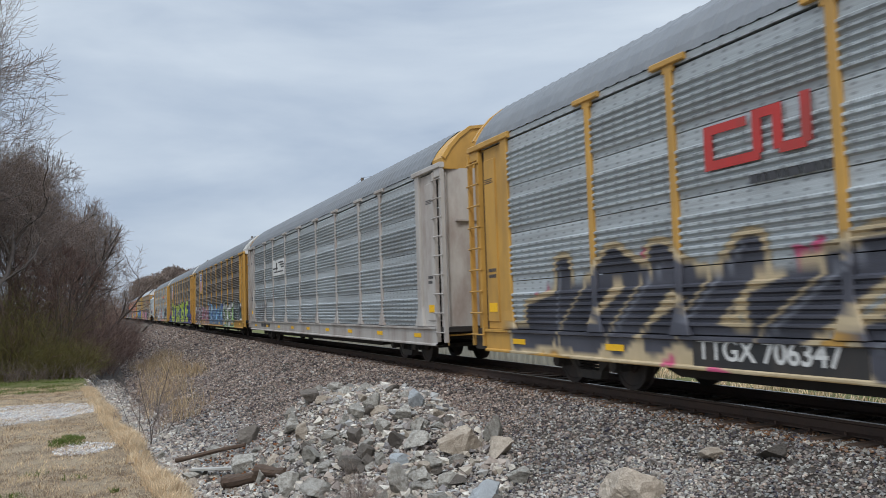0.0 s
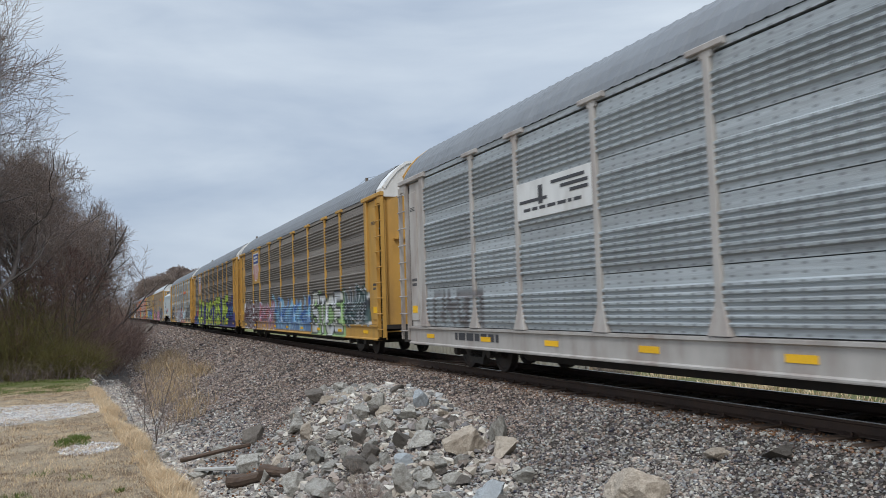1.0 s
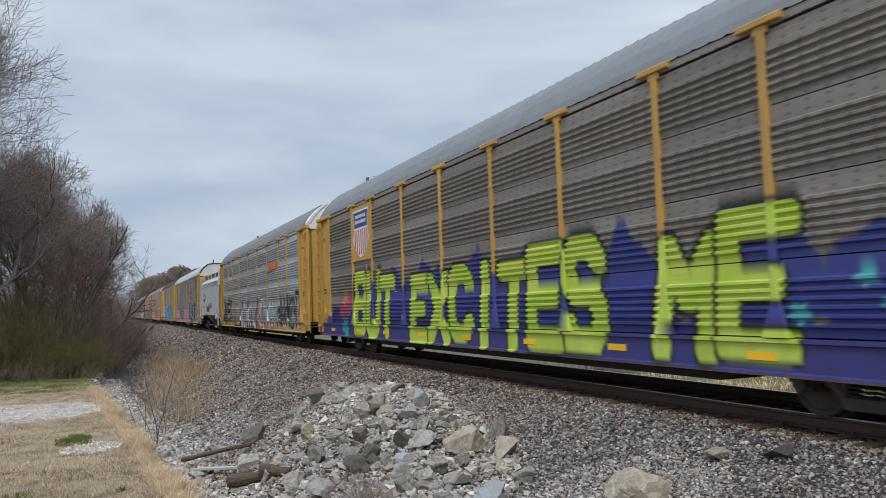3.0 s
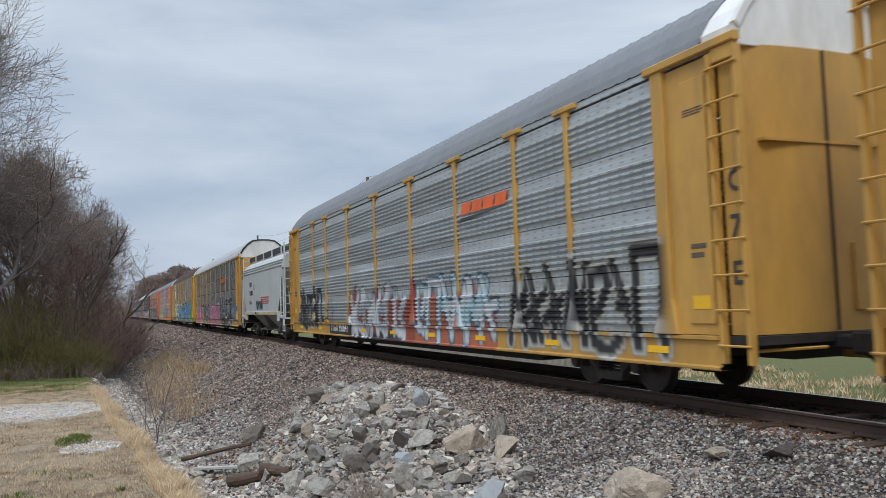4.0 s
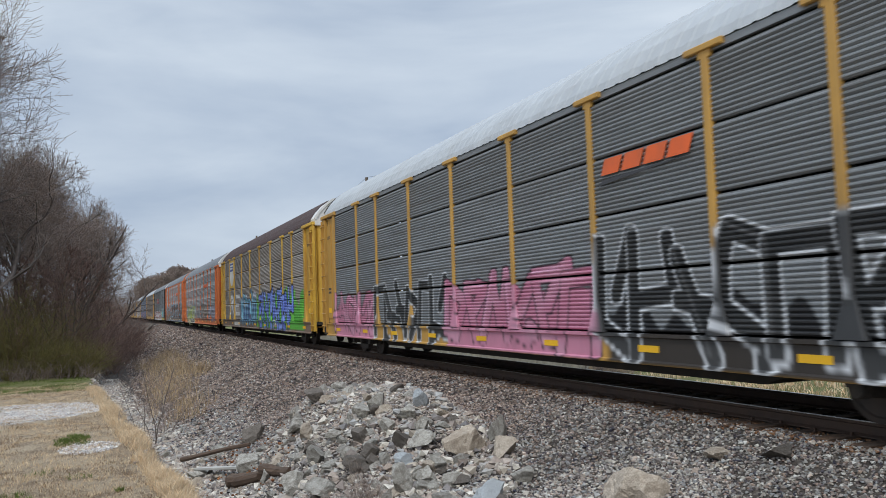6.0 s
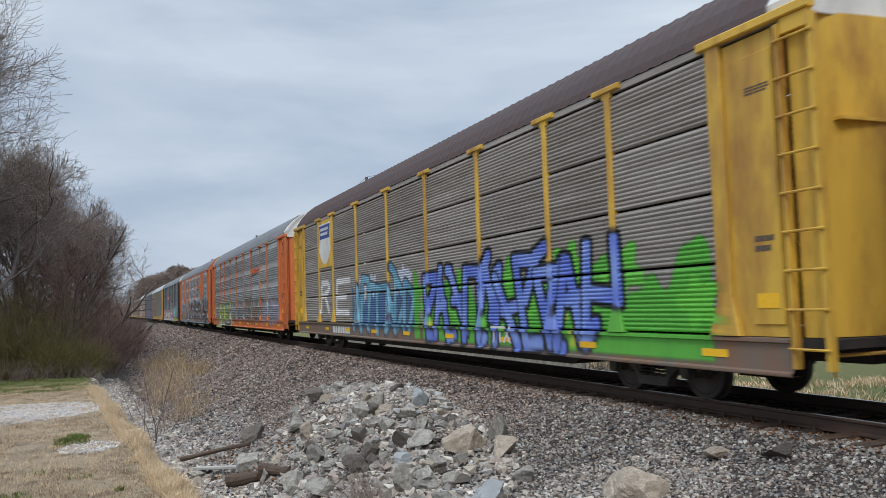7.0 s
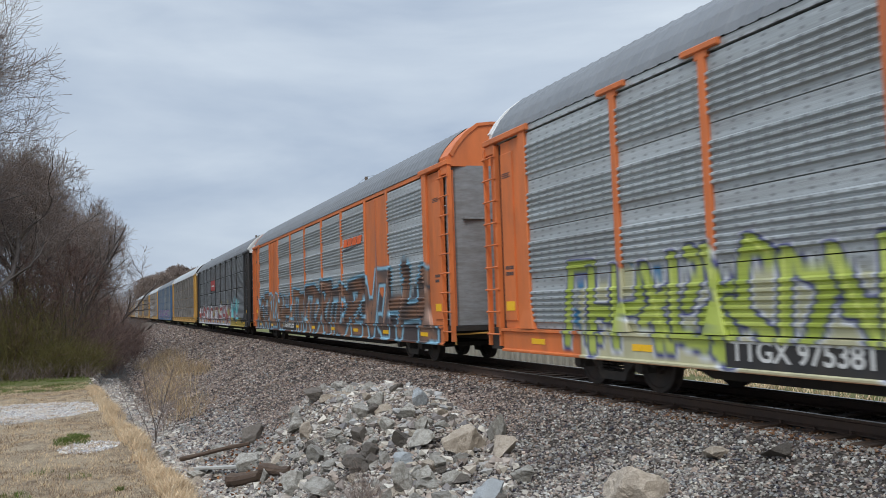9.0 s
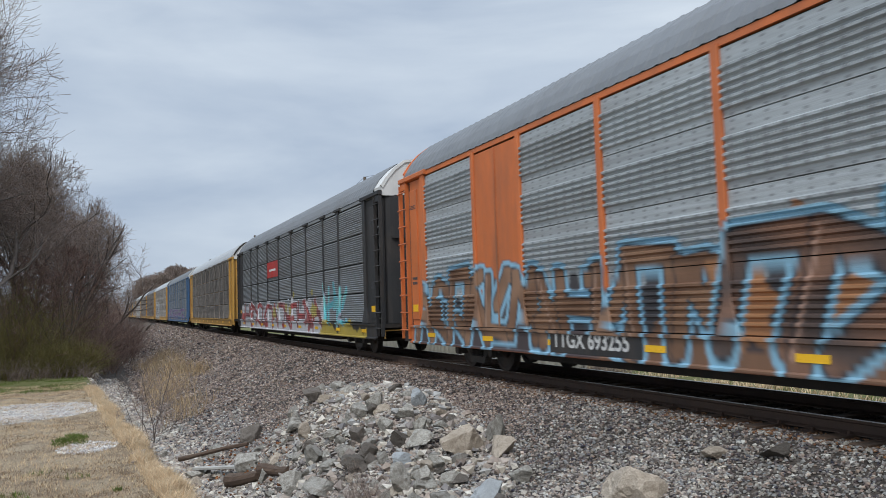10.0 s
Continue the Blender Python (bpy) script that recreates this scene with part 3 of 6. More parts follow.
for x0, x1, n, mat, label in ((7.35, 7.95, 9000, RUSTY, "rust-stained ballast stones at the sleeper ends"), (8.1, 10.0, 9000, SHADE_BALLAST, "ballast stones between the rails, coloured dark for the shade under the train"),
                              (9.7, 11.6, 9000, BALLAST, "reddish-brown ballast stones on the shoulder beyond")):
    pts, sizes = [], []
    for _ in range(n):
        x, y = rng.uniform(x0, x1), -2 + 42 * rng.random() ** 1.6
        s = rng.uniform(0.016, 0.034)
        pts.append((x, y, ground_z(x, y) + s * 0.3))
        sizes.append(s)
    stones("crib_ballast", pts, sizes, mat, label, 16)
# ---------------------------------------------------------------- bare trees, brush and grass
BARK = material("grey_brown_bark", (0.145, 0.12, 0.105), 0.9, 0, 0.35, 6, 0.5, 30, (0.06, 0.048, 0.042), 0.5, 1.5, spec=0.2)
TWIG = material("reddish_twigs", (0.185, 0.128, 0.105), 0.9, 0, 0.3, 2, island=0.35, spec=0.2)
TWIG_GREEN = material("budding_green_twigs", (0.175, 0.16, 0.062), 0.9, 0, 0.3, 2, island=0.35, spec=0.2)
TWIG_GREY = material("grey_twigs", (0.26, 0.215, 0.185), 0.9, 0, 0.3, 2, island=0.35, spec=0.2)
STRAW = material("dry_straw", (0.62, 0.50, 0.33), 0.85, 0, 0.2, 2, island=0.3, spec=0.2)
TALL = material("tall_dry_weeds", (0.40, 0.31, 0.19), 0.9, 0, 0.2, 2, island=0.5, spec=0.2)
DEAD = material("brown_dead_grass", (0.20, 0.135, 0.08), 0.9, 0, 0.2, 2, island=0.4, spec=0.2)
BLADE = material("fresh_grass_blades", (0.11, 0.155, 0.035), 0.8, 0, 0.2, 2, island=0.3, spec=0.2)


class Limbs:
    """Many tapered three-sided limbs in one mesh."""

    def __init__(self):
        self.seg = []

    def add(self, a, b, r0, r1):
        self.seg.append((*a, *b, r0, r1))

    def mesh(self, name):
        s = np.array(self.seg)
        a, b, r0, r1 = s[:, :3], s[:, 3:6], s[:, 6], s[:, 7]
        d = b - a
        d /= np.maximum(1e-9, np.linalg.norm(d, axis=1))[:, None]
        ref = np.where(np.abs(d[:, 2:3]) > 0.8, [[1.0, 0, 0]], [[0, 0, 1.0]])
        u = np.cross(d, ref)
        u /= np.linalg.norm(u, axis=1)[:, None]
        w = np.cross(d, u)
        n = len(s)
        v = np.empty((n, 6, 3))
        for i in range(3):
            c, q = math.cos(2.0944 * i), math.sin(2.0944 * i)
            v[:, i] = a + (u * c + w * q) * r0[:, None]
            v[:, i + 3] = b + (u * c + w * q) * r1[:, None]
        f = np.array([(0, 1, 4, 3), (1, 2, 5, 4), (2, 0, 3, 5)])[None] + 6 * np.arange(n)[:, None, None]
        me = bpy.data.meshes.new(name)
        me.vertices.add(n * 6)
        me.vertices.foreach_set("co", v.ravel())
        me.loops.add(n * 12)
        me.loops.foreach_set("vertex_index", f.ravel().astype(np.int32))
        me.polygons.add(n * 3)
        me.polygons.foreach_set("loop_start", np.arange(0, n * 12, 4, dtype=np.int32))
        me.update(calc_edges=True)
        return me


def branch(limbs, twigs, rng, p, d, length, r, level, crown, up, thin):
    """A wandering limb that stays in its crown and bears shorter ones at an angle, down to the last twigs."""
    mid, size = crown
    n = max(2, round(length / (0.75, 0.55, 0.40, 0.28, 0.20, 0.16)[5 - level]))
    for i in range(n):
        d = (d + Vector((rng.gauss(0, 0.13), rng.gauss(0, 0.13), rng.gauss(0, 0.11) + up * 0.07))).normalized()
        q = p + d * (length / n)
        o = q - mid
        side = math.hypot(o.x / size[0], o.y / size[1])
        if side > 1.0 + rng.gauss(0, 0.06) or (o.z > 0 and math.hypot(side, o.z / size[2]) > 1.0 + rng.gauss(0, 0.06)):
            (limbs if r > thin else twigs).add(p, q, r, thin * 0.4)
            for _ in range(3 if level > 1 else 0):
                e = (d + Vector((rng.gauss(0, 0.5), rng.gauss(0, 0.5), rng.gauss(0.1, 0.4)))).normalized()
                branch(limbs, twigs, rng, p, e, rng.uniform(0.5, 1.1), thin * 0.8, 1, (mid, [c * 1.1 for c in size]), up, thin)
            break
        r2 = max(thin * 0.4, r * (1 - 0.75 / n))
        (limbs if r > thin else twigs).add(p, q, r, r2)
        if level > 0 and (i + 1) / n > (0.34 if level > 3 else 0.12) and rng.random() < (0.95 if level > 2 else 0.8):
            side = d.orthogonal().normalized()
            side.rotate(Matrix.Rotation(rng.uniform(0, 6.283), 3, d))
            bend = rng.uniform(0.5, 1.0)
            branch(limbs, twigs, rng, q, (d * math.cos(bend) + side * math.sin(bend)).normalized(), length * rng.uniform(0.38, 0.66) * (1.1 - 0.5 * i / n), max(thin * 0.4, r2 * rng.uniform(0.42, 0.68)), level - 1, crown, up, thin)
        p, r = q, r2


def bare_tree(x, y, height, seed, label, wide=None, twig=TWIG, trunk_r=None, lean=(0, 0), level=4, stems=3, thin=0.020, base=0.15):
    """A leafless tree, its crown wide either way and reaching down to base, a share of its height."""
    rng = random.Random(seed)
    limbs, twigs = Limbs(), Limbs()
    r = trunk_r or height * 0.014
    wide = wide or height * 0.3
    half = height * (1 - base) / 2
    crown = (Vector((lean[0] * height, lean[1] * height, height - half)), (wide, wide, half))
    for k in range(stems):
        a = 6.283 * k / stems + rng.uniform(0, 1)
        d = Vector((lean[0] + 0.26 * math.cos(a), lean[1] + 0.26 * math.sin(a), 1)).normalized()
        branch(limbs, twigs, rng, Vector((0.5 * r * math.cos(a), 0.5 * r * math.sin(a), -0.3)), d, height * 1.0, r * rng.uniform(0.7, 1), level, crown, 0.5, min(thin, r * 0.5))
    tree = tagged(new("bare_tree"), label, "tree", "bare trees beside the track")
    tree.location = (x, y, ground_z(x, y))
    part("trunk", limbs.mesh("trunk"), BARK, tree)
    part("crown", twigs.mesh("crown"), twig, tree)
    return tree


bare_tree(-8.4, 43, 22.5, 101, "tall bare tree with fine grey-brown twigs", 6.3, TWIG_GREY, 0.22, (0.055, 0), 4, 2)
bare_tree(-9.6, 50, 16, 102, "tall bare tree with fine grey-brown twigs", 4.4, TWIG_GREY, 0.22)
bare_tree(-4.8, 53, 13.4, 103, "bare tree with many spreading limbs", 4.6, TWIG_GREY, 0.15, (0.03, 0), 4, 3)
bare_tree(-2.4, 60, 11.6, 104, "bare tree with a rounded grey-brown crown", 3.6, TWIG_GREY, 0.13, (0.02, 0), 4, 3)
bare_tree(-0.3, 72, 12.2, 105, "bare tree with a rounded grey-brown crown", 3.6, TWIG_GREY, 0.13, (0.02, 0), 4, 4)
bare_tree(-6.4, 66, 15, 106, "bare tree standing behind the brush", 4.5, TWIG, 0.2)
bare_tree(-12.5, 62, 16, 107, "bare tree standing behind the brush", 5, TWIG_GREY, 0.22)
bare_tree(0.6, 98, 9.0, 108, "bare tree with a grey-brown crown, farther off", 2.8, TWIG_GREY, 0.15, stems=4)
bare_tree(-4.4, 88, 14, 110, "bare tree standing behind the brush", 4.2, TWIG, 0.17)
bare_tree(-2.5, 66, 10, 112, "bare tree with a rounded reddish-brown crown", 3.0, TWIG, 0.14, stems=4)
bare_tree(-2.1, 49.5, 6.9, 109, "small reddish bare tree above the brush", 2.1, TWIG, 0.08, (0, 0), 4, 6)
bare_tree(-4.6, 50.0, 6.4, 113, "small reddish bare tree above the brush", 2.3, TWIG, 0.08, (0, 0), 4, 6)


def brush(name, boxes, count, mat, label, seed, tall=(1.2, 3.2), thick=0.008):
    """A thicket of thin bent stems with side shoots; boxes: (x0, x1, y0, y1, share)."""
    rng, tw = random.Random(seed), Limbs()
    for x0, x1, y0, y1, h0, h1 in boxes:
        for _ in range(count):
            x, y = rng.uniform(x0, x1), rng.uniform(y0, y1)
            p = Vector((x, y, ground_z(x, y) - 0.05))
            d = Vector((rng.gauss(0, 0.45), rng.gauss(0, 0.45), 1)).normalized()
            ln, r = rng.uniform(h0, h1), thick * rng.uniform(0.7, 1.6)
            for k in range(5):
                d = (d + Vector((rng.gauss(0, 0.22), rng.gauss(0, 0.22), rng.gauss(-0.03, 0.12)))).normalized()
                q = p + d * ln / 5
                tw.add(p, q, r, r * 0.75)
                if k > 0:
                    for _ in range(2):
                        e = (d + Vector((rng.gauss(0, 0.8), rng.gauss(0, 0.8), rng.gauss(0, 0.6)))).normalized()
                        m = q + e * ln * rng.uniform(0.08, 0.2)
                        tw.add(q, m, r * 0.6, r * 0.35)
                        tw.add(m, m + (e + Vector((rng.gauss(0, 0.5), rng.gauss(0, 0.5), rng.gauss(0, 0.5)))).normalized() * ln * 0.12, r * 0.4, r * 0.25)
                p, r = q, r * 0.8
    return tagged(part(name, tw.mesh(name), mat), label, "brush", kind="stuff")


brush("brush", ((-9, -0.6, 47, 56, 2.0, 5.0), (-4, 0.8, 54, 72, 2.2, 5.0), (0.0, 2.6, 66, 110, 1.6, 4.0), (-14, -4, 56, 75, 3, 7)), 750, TWIG, "tangled reddish-brown bare brush under the trees", 201, thick=0.012)
brush("brush", ((-12, -3.3, 46.5, 51, 2.4, 5.4), (-3.0, -0.8, 46.5, 49, 1.0, 2.2)), 1300, TWIG_GREEN, "brush with first green buds along the grass", 202, thick=0.013)
brush("brush", ((-9, -0.6, 45.6, 47.5, 0.4, 1.3),), 500, TWIG_GREY, "low dead grey stems at the edge of the brush", 203, thick=0.012)
brush("brush", ((-60, -14, 60, 110, 5, 14), (-30, 2, 120, 200, 5, 12)), 900, TWIG, "bare woods behind the brush", 206, thick=0.03)
brush("weeds", ((2.9, 3.5, 10.4, 11.4, 0.3, 0.75),), 90, TWIG_GREY, "dry brown weed stems among the boulders", 204, thick=0.004)
bare_tree(1.25, 25.3, 2.6, 301, "leafless sapling with thin forked stems by the ditch", 0.75, TWIG_GREY, 0.022, (0.05, 0.05), 3, 3, 0.009)
bare_tree(1.05, 25.8, 2.1, 302, "leafless sapling with thin forked stems by the ditch", 0.6, TWIG_GREY, 0.018, (-0.1, 0), 3, 2, 0.009)
bare_tree(1.6, 26.3, 2.2, 303, "leafless sapling with thin forked stems by the ditch", 0.6, TWIG_GREY, 0.018, (0.1, -0.05), 3, 2, 0.009)
for i, (x, y, h) in enumerate(((14, 235, 13.5), (19, 250, 16), (24, 240, 15), (14, 285, 15), (30, 225, 12), (17, 205, 9))):
    bare_tree(x, y, h, 400 + i, "distant bare tree beyond the track", h * 0.42, TWIG_GREY, 0.3, level=3, thin=0.12)
brush("far_woods", ((-14, 4.5, 330, 400, 7, 12), (12, 60, 300, 380, 10, 16)), 1300, TWIG_GREY, "distant bare woods along the line", 205, thick=0.07)


def grass(name, spots, mat, label, seed, height, width=0.012):
    """Tufts of bent blades; spots: (x, y, radius, blades)."""
    rng, v, f = random.Random(seed), [], []
    for x0, y0, rad, n in spots:
        for _ in range(n):
            a, r = rng.uniform(0, 6.283), rad * math.sqrt(rng.random())
            x, y = x0 + r * math.cos(a), y0 + r * math.sin(a)
            z, h = ground_z(x, y) - 0.02, height * rng.uniform(0.5, 1.3)
            bx, by, w = rng.gauss(0, 0.45) * h, rng.gauss(0, 0.45) * h, width * rng.uniform(0.6, 1.4)
            c, s = math.cos(a * 3) * w, math.sin(a * 3) * w
            k = len(v)
            v += [(x - c, y - s, z), (x + c, y + s, z), (x + bx * 0.4 - c * 0.7, y + by * 0.4 - s * 0.7, z + h * 0.6), (x + bx * 0.4 + c * 0.7, y + by * 0.4 + s * 0.7, z + h * 0.6), (x + bx, y + by, z + h * 0.95)]
            f += [(k, k + 1, k + 3, k + 2), (k + 2, k + 3, k + 4)]
    return tagged(part(name, mesh_of(name, v, f), mat), label, "grass", kind="stuff")


rng = random.Random(9)
bank = []
for i in range(430):
    y = 12.5 + 26 * rng.random() ** 1.3
    bank.append((0.97 - (y - 16) * 0.071 + rng.uniform(-0.15, 0.40), y, 0.18, 95))
grass("dry_grass", bank, STRAW, "long straw-coloured grass hanging over the ditch bank", 501, 0.22, 0.0042)
grass("dry_grass", [(rng.uniform(-6.0, 0.9 - (y - 16) * 0.07), y, 0.25, 34) for y in (12 + 30 * rng.random() ** 1.5 for _ in range(1900))], STRAW, "short dry grass on the bank", 502, 0.075, 0.0045)
grass("dead_grass", [(rng.uniform(-6.0, 0.9 - (y - 16) * 0.07), y, 0.3, 30) for y in (12 + 30 * rng.random() ** 1.5 for _ in range(1200))], DEAD, "brown dead grass in the turf", 508, 0.07, 0.005)
grass("tall_straw", [(rng.uniform(1.6, 3.4), rng.uniform(27, 44), 0.3, 16) for _ in range(60)] + [(rng.uniform(2.0, 4.2), rng.uniform(38, 60), 0.4, 30) for _ in range(70)], TALL, "tall straw weeds at the foot of the ballast", 503, 0.7, 0.007)
grass("green_grass", [(-0.80 + rng.uniform(-.3, .3), 23.2 + rng.uniform(-.9, .9), 0.22, 150) for _ in range(9)] + [(-1.6, 16.2, 0.35, 260), (-1.95, 15.6, 0.4, 260), (0.2, 15.8, 0.07, 70), (-0.55, 17.6, 0.3, 50), (-1.3, 18.5, 0.3, 50), (-1.1, 15.4, 0.4, 90)] +
      [(rng.uniform(-7, -0.9), rng.uniform(38, 47), 0.5, 90) for _ in range(55)], BLADE, "fresh green grass tufts in the dry turf", 504, 0.10, 0.008)
grass("verge_grass", [(rng.uniform(11.8, 18), rng.uniform(8, 40), 0.5, 60) for _ in range(300)], STRAW, "dry and green verge grass beyond the track", 505, 0.16, 0.012)
grass("verge_grass", [(rng.uniform(11.8, 18), rng.uniform(8, 40), 0.5, 30) for _ in range(110)], BLADE, "green verge grass beyond the track", 506, 0.11, 0.012)
brush("verge_bush", ((11.9, 12.7, 17.5, 18.8, 0.5, 1.1),), 160, TWIG_GREY, "bare grey bush beyond the track", 507, thick=0.006)

# ---------------------------------------------------------------- beyond the track: pale fence, poles and wires
FENCE = material("pale_painted_steel", (0.52, 0.52, 0.46), 0.6, 0, 0.15, 3, 0.1, 20, (0.35, 0.33, 0.27), 0.4, 1)
fence = tagged(new("metal_fence"), "pale corrugated steel fence beyond the track", "fence")
fence.location = (13.4, 21, -0.76)
for i in range(14):
    s = Shape()
    ridge = [(0.0 if k % 4 < 2 else -0.035, i * 2.5 + k * 0.1) for k in range(26)]
    n = len(ridge)
    s.add([(x, y, z) for z in (0.05, 1.85) for x, y in ridge] + [(0.03, y, z) for z in (0.05, 1.85) for x, y in ridge],
          [(k + 1, k, k + n, k + n + 1) for k in range(n - 1)] + [(2 * n + k, 2 * n + k + 1, 3 * n + k + 1, 3 * n + k) for k in range(n - 1)] + [(n + k, n + k + 1, 3 * n + k + 1, 3 * n + k)[::-1] for k in range(n - 1)])
    part("fence_panel", s, FENCE, fence)
    part("fence_post", Shape().box(0.03, 0.11, i * 2.5 - 0.04, i * 2.5 + 0.04, -0.2, 1.9, 0.01), FENCE, fence)

POLE_WOOD = material("grey_pole_wood", (0.16, 0.125, 0.10), 0.9, 0, 0.3, 3, 0.4, 20, (0.09, 0.07, 0.06), 0.5, 1, (4, 4, 0.4))
CABLE = material("dark_cable", (0.03, 0.03, 0.033), 0.6, 0, 0.1, 3)
POLE_X, POLE_Y = 16.8, (-36.7, 8.3, 53.3, 98.3, 143.3, 188.3, 233.3)


def pole(y):
    p = tagged(new("utility_pole"), "wooden utility pole with a crossarm beyond the track", "utility pole", "utility poles along the line")
    p.location = (POLE_X, y, ground_z(POLE_X, y))
    h = 11.3
    part("post", Shape().tube((0, 0, -0.5), (0, 0, h), 0.16, 0.11, 10), POLE_WOOD, p)
    part("crossarm", Shape().box(-1.1, 1.1, -0.06, 0.06, h - 1.6, h - 1.48), POLE_WOOD, p)
    for x in (-1.0, -0.45, 0.45, 1.0):
        part("insulator", Shape().tube((x, 0, h - 1.48), (x, 0, h - 1.3), 0.05, 0.035, 8), CABLE, p)
    part("transformer_bracket", Shape().box(-0.16, 0.16, -0.14, 0.14, h - 2.6, h - 2.45), CABLE, p)


for y in POLE_Y:
    pole(y)
for x, z, sag in ((POLE_X, 10.55, 1.3), (POLE_X - 1.0, 9.35, 1.1), (POLE_X + 1.0, 9.35, 1.2), (POLE_X, 8.6, 0.9)):
    w = Limbs()
    for y0, y1 in zip(POLE_Y[:-1], POLE_Y[1:]):
        p = [Vector((x, y0 + (y1 - y0) * k / 16, z - sag * 4 * (k / 16) * (1 - k / 16))) for k in range(17)]
        for a, b in zip(p[:-1], p[1:]):
            w.add(a, b, 0.011, 0.011)
    tagged(part("overhead_wire", w.mesh("overhead_wire"), CABLE), "thin dark overhead wire strung between the poles", "wire", "overhead wires")
# ---------------------------------------------------------------- sprayed lettering on the cars
K = (0.012, 0.012, 0.016)
GLYPHS = {"B": "0006 063645443303 3342413000", "U": "060110304146", "T": "0646 2620", "E": "46060040 0333", "X": "0046 0640",
          "C": "4536160501103041", "I": "2026", "S": "453616050413334241300001", "M": "0006234640", "R": "0006364534 3403 2340",
          "N": "00064046"}


def polylines(code):
    return [[(int(p[i]) / 4, int(p[i + 1]) / 6) for i in range(0, len(p), 2)] for p in code.split()]


TANGLES = ("0006 0644 4420", "0016 1640 1333", "0600 0343 4346", "00064640", "0640 0244 2320", "4006 1343", "46062040 2346", "0016 1632 3246 4640", "06014041 2346", "45160502 0240")


def wild_strokes(rng):
    """An unreadable letter-like tangle of a few bent strokes in the unit square."""
    out = [[(u + rng.uniform(-0.12, 0.12), v + rng.uniform(-0.06, 0.06)) for u, v in line] for line in polylines(rng.choice(TANGLES))]
    if rng.random() < 0.6:     # a flying serif
        u, v = rng.choice(out)[-1]
        out.append([(u, v), (u + rng.uniform(0.2, 0.5) * rng.choice((-1, 1)), v + rng.uniform(-0.1, 0.22))])
    return out


class Spray:
    """Paint layers over a car's side, in the car's own y and z. The lettering runs from +y to -y."""

    def __init__(self, seed=1):
        self.rng, self.layers = random.Random(seed), []

    def area(self, y0, y1, z0, z1, colour, ragged=0.25):
        ph = self.rng.uniform(0, 9)

        def mask(y, z):
            w = ragged * (np.sin(y * 2.3 + ph) + np.sin(y * 5.9 + ph * 2) * 0.6 + np.sin(y * 11 + ph) * 0.3) * 0.5
            return np.clip((z1 + w - z) / 0.05, 0, 1) * np.clip((z - z0) / 0.04, 0, 1) * np.clip((y0 + w - y) / 0.06, 0, 1) * np.clip((y - y1 + w) / 0.06, 0, 1)
        self.layers.append((mask, colour, colour))
        return self

    def spots(self, y0, y1, z0, z1, n, r, colour):
        pts = [(self.rng.uniform(y1, y0), self.rng.uniform(z0, z1), r * self.rng.uniform(0.5, 1.3)) for _ in range(n)]

        def mask(y, z):
            d = np.full(y.shape, 9.0)
            for a, b, rr in pts:
                d = np.minimum(d, np.hypot((y - a) * 0.8, z - b) - rr * (1 + 0.25 * np.sin(5 * np.arctan2(z - b, y - a) + a)))
            return np.clip(0.5 - d / 0.05, 0, 1)
        self.layers.append((mask, colour, colour))
        return self

    def letters(self, text, y0, y1, z0, z1, width, fill, fill2, rings, slant=0.1, jitter=0.06, shine=True):
        """text: a word, or a number of unreadable tangles. rings: (extra width, colour), outermost first. Each letter overlaps the last."""
        wild = isinstance(text, int)
        n = round(text * 1.4) if wild else len(text)
        step = (y0 - y1) / n
        width = min(width, step * (0.145 if wild else 0.19))
        pieces = []
        for i in range(n):
            if not wild and text[i] == " ":
                continue
            strokes = wild_strokes(self.rng) if wild else polylines(GLYPHS[text[i]])
            tall, low, lean = self.rng.uniform(0.86, 1.06), self.rng.uniform(-0.05, 0.06), slant + self.rng.uniform(-0.15, 0.15)
            drawn = []
            for s in strokes:
                q = [(y0 - step * (i + (0.02 if wild else 0.12) + (0.96 if wild else 0.76) * (u + self.rng.uniform(-jitter, jitter) * 0.5 + lean * (v - 0.5))),
                      z0 + width + (z1 - z0 - 2 * width) * (low + v * tall)) for u, v in s]
                drawn.append(list(zip(q[:-1], q[1:])))
            pieces.append([sg for d in drawn for sg in d])
        if wild:             # one shared outline behind the whole piece
            for segs in pieces:
                for extra, colour in rings[:1]:
                    self.layers.append(self.stroke(segs, width + extra, 0.0, colour, colour))
        for segs in pieces:
            for extra, colour in (*((rings[1:] or ((rings[0][0] * 0.5, rings[0][1]),)) if wild and rings else rings), (0, fill)):
                self.layers.append(self.stroke(segs, width + extra, 0.0, colour, fill2 if extra == 0 else colour))
            if rings and shine and self.rng.random() < 0.7:
                light = [min(0.75, c * 1.5 + 0.12) for c in fill]
                self.layers.append(self.stroke(segs[:1], width * 0.14, width * 0.5, light, light))
        return self

    def stroke(self, segs, reach, off, c1, c2):
        ys = [p[0] for s in segs for p in s]
        lo, hi = min(ys) - reach - 0.15, max(ys) + reach + 0.15

        def mask(y, z):
            m = np.zeros(y.shape)
            idx = np.nonzero((y > lo) & (y < hi))[0]
            if idx.size == 0:
                return m
            yy, zz = y[idx] - off, z[idx] - off
            d = np.full(yy.shape, 9.0)
            for (ay, az), (by, bz) in segs:
                ex, ez = by - ay, bz - az
                k = np.clip(((yy - ay) * ex + (zz - az) * ez) / max(1e-6, ex * ex + ez * ez), 0, 1)
                dy, dz = np.abs(yy - ay - k * ex), np.abs(zz - az - k * ez)
                d = np.minimum(d, np.maximum(dy, dz) * 0.5 + np.hypot(dy, dz) * 0.5)
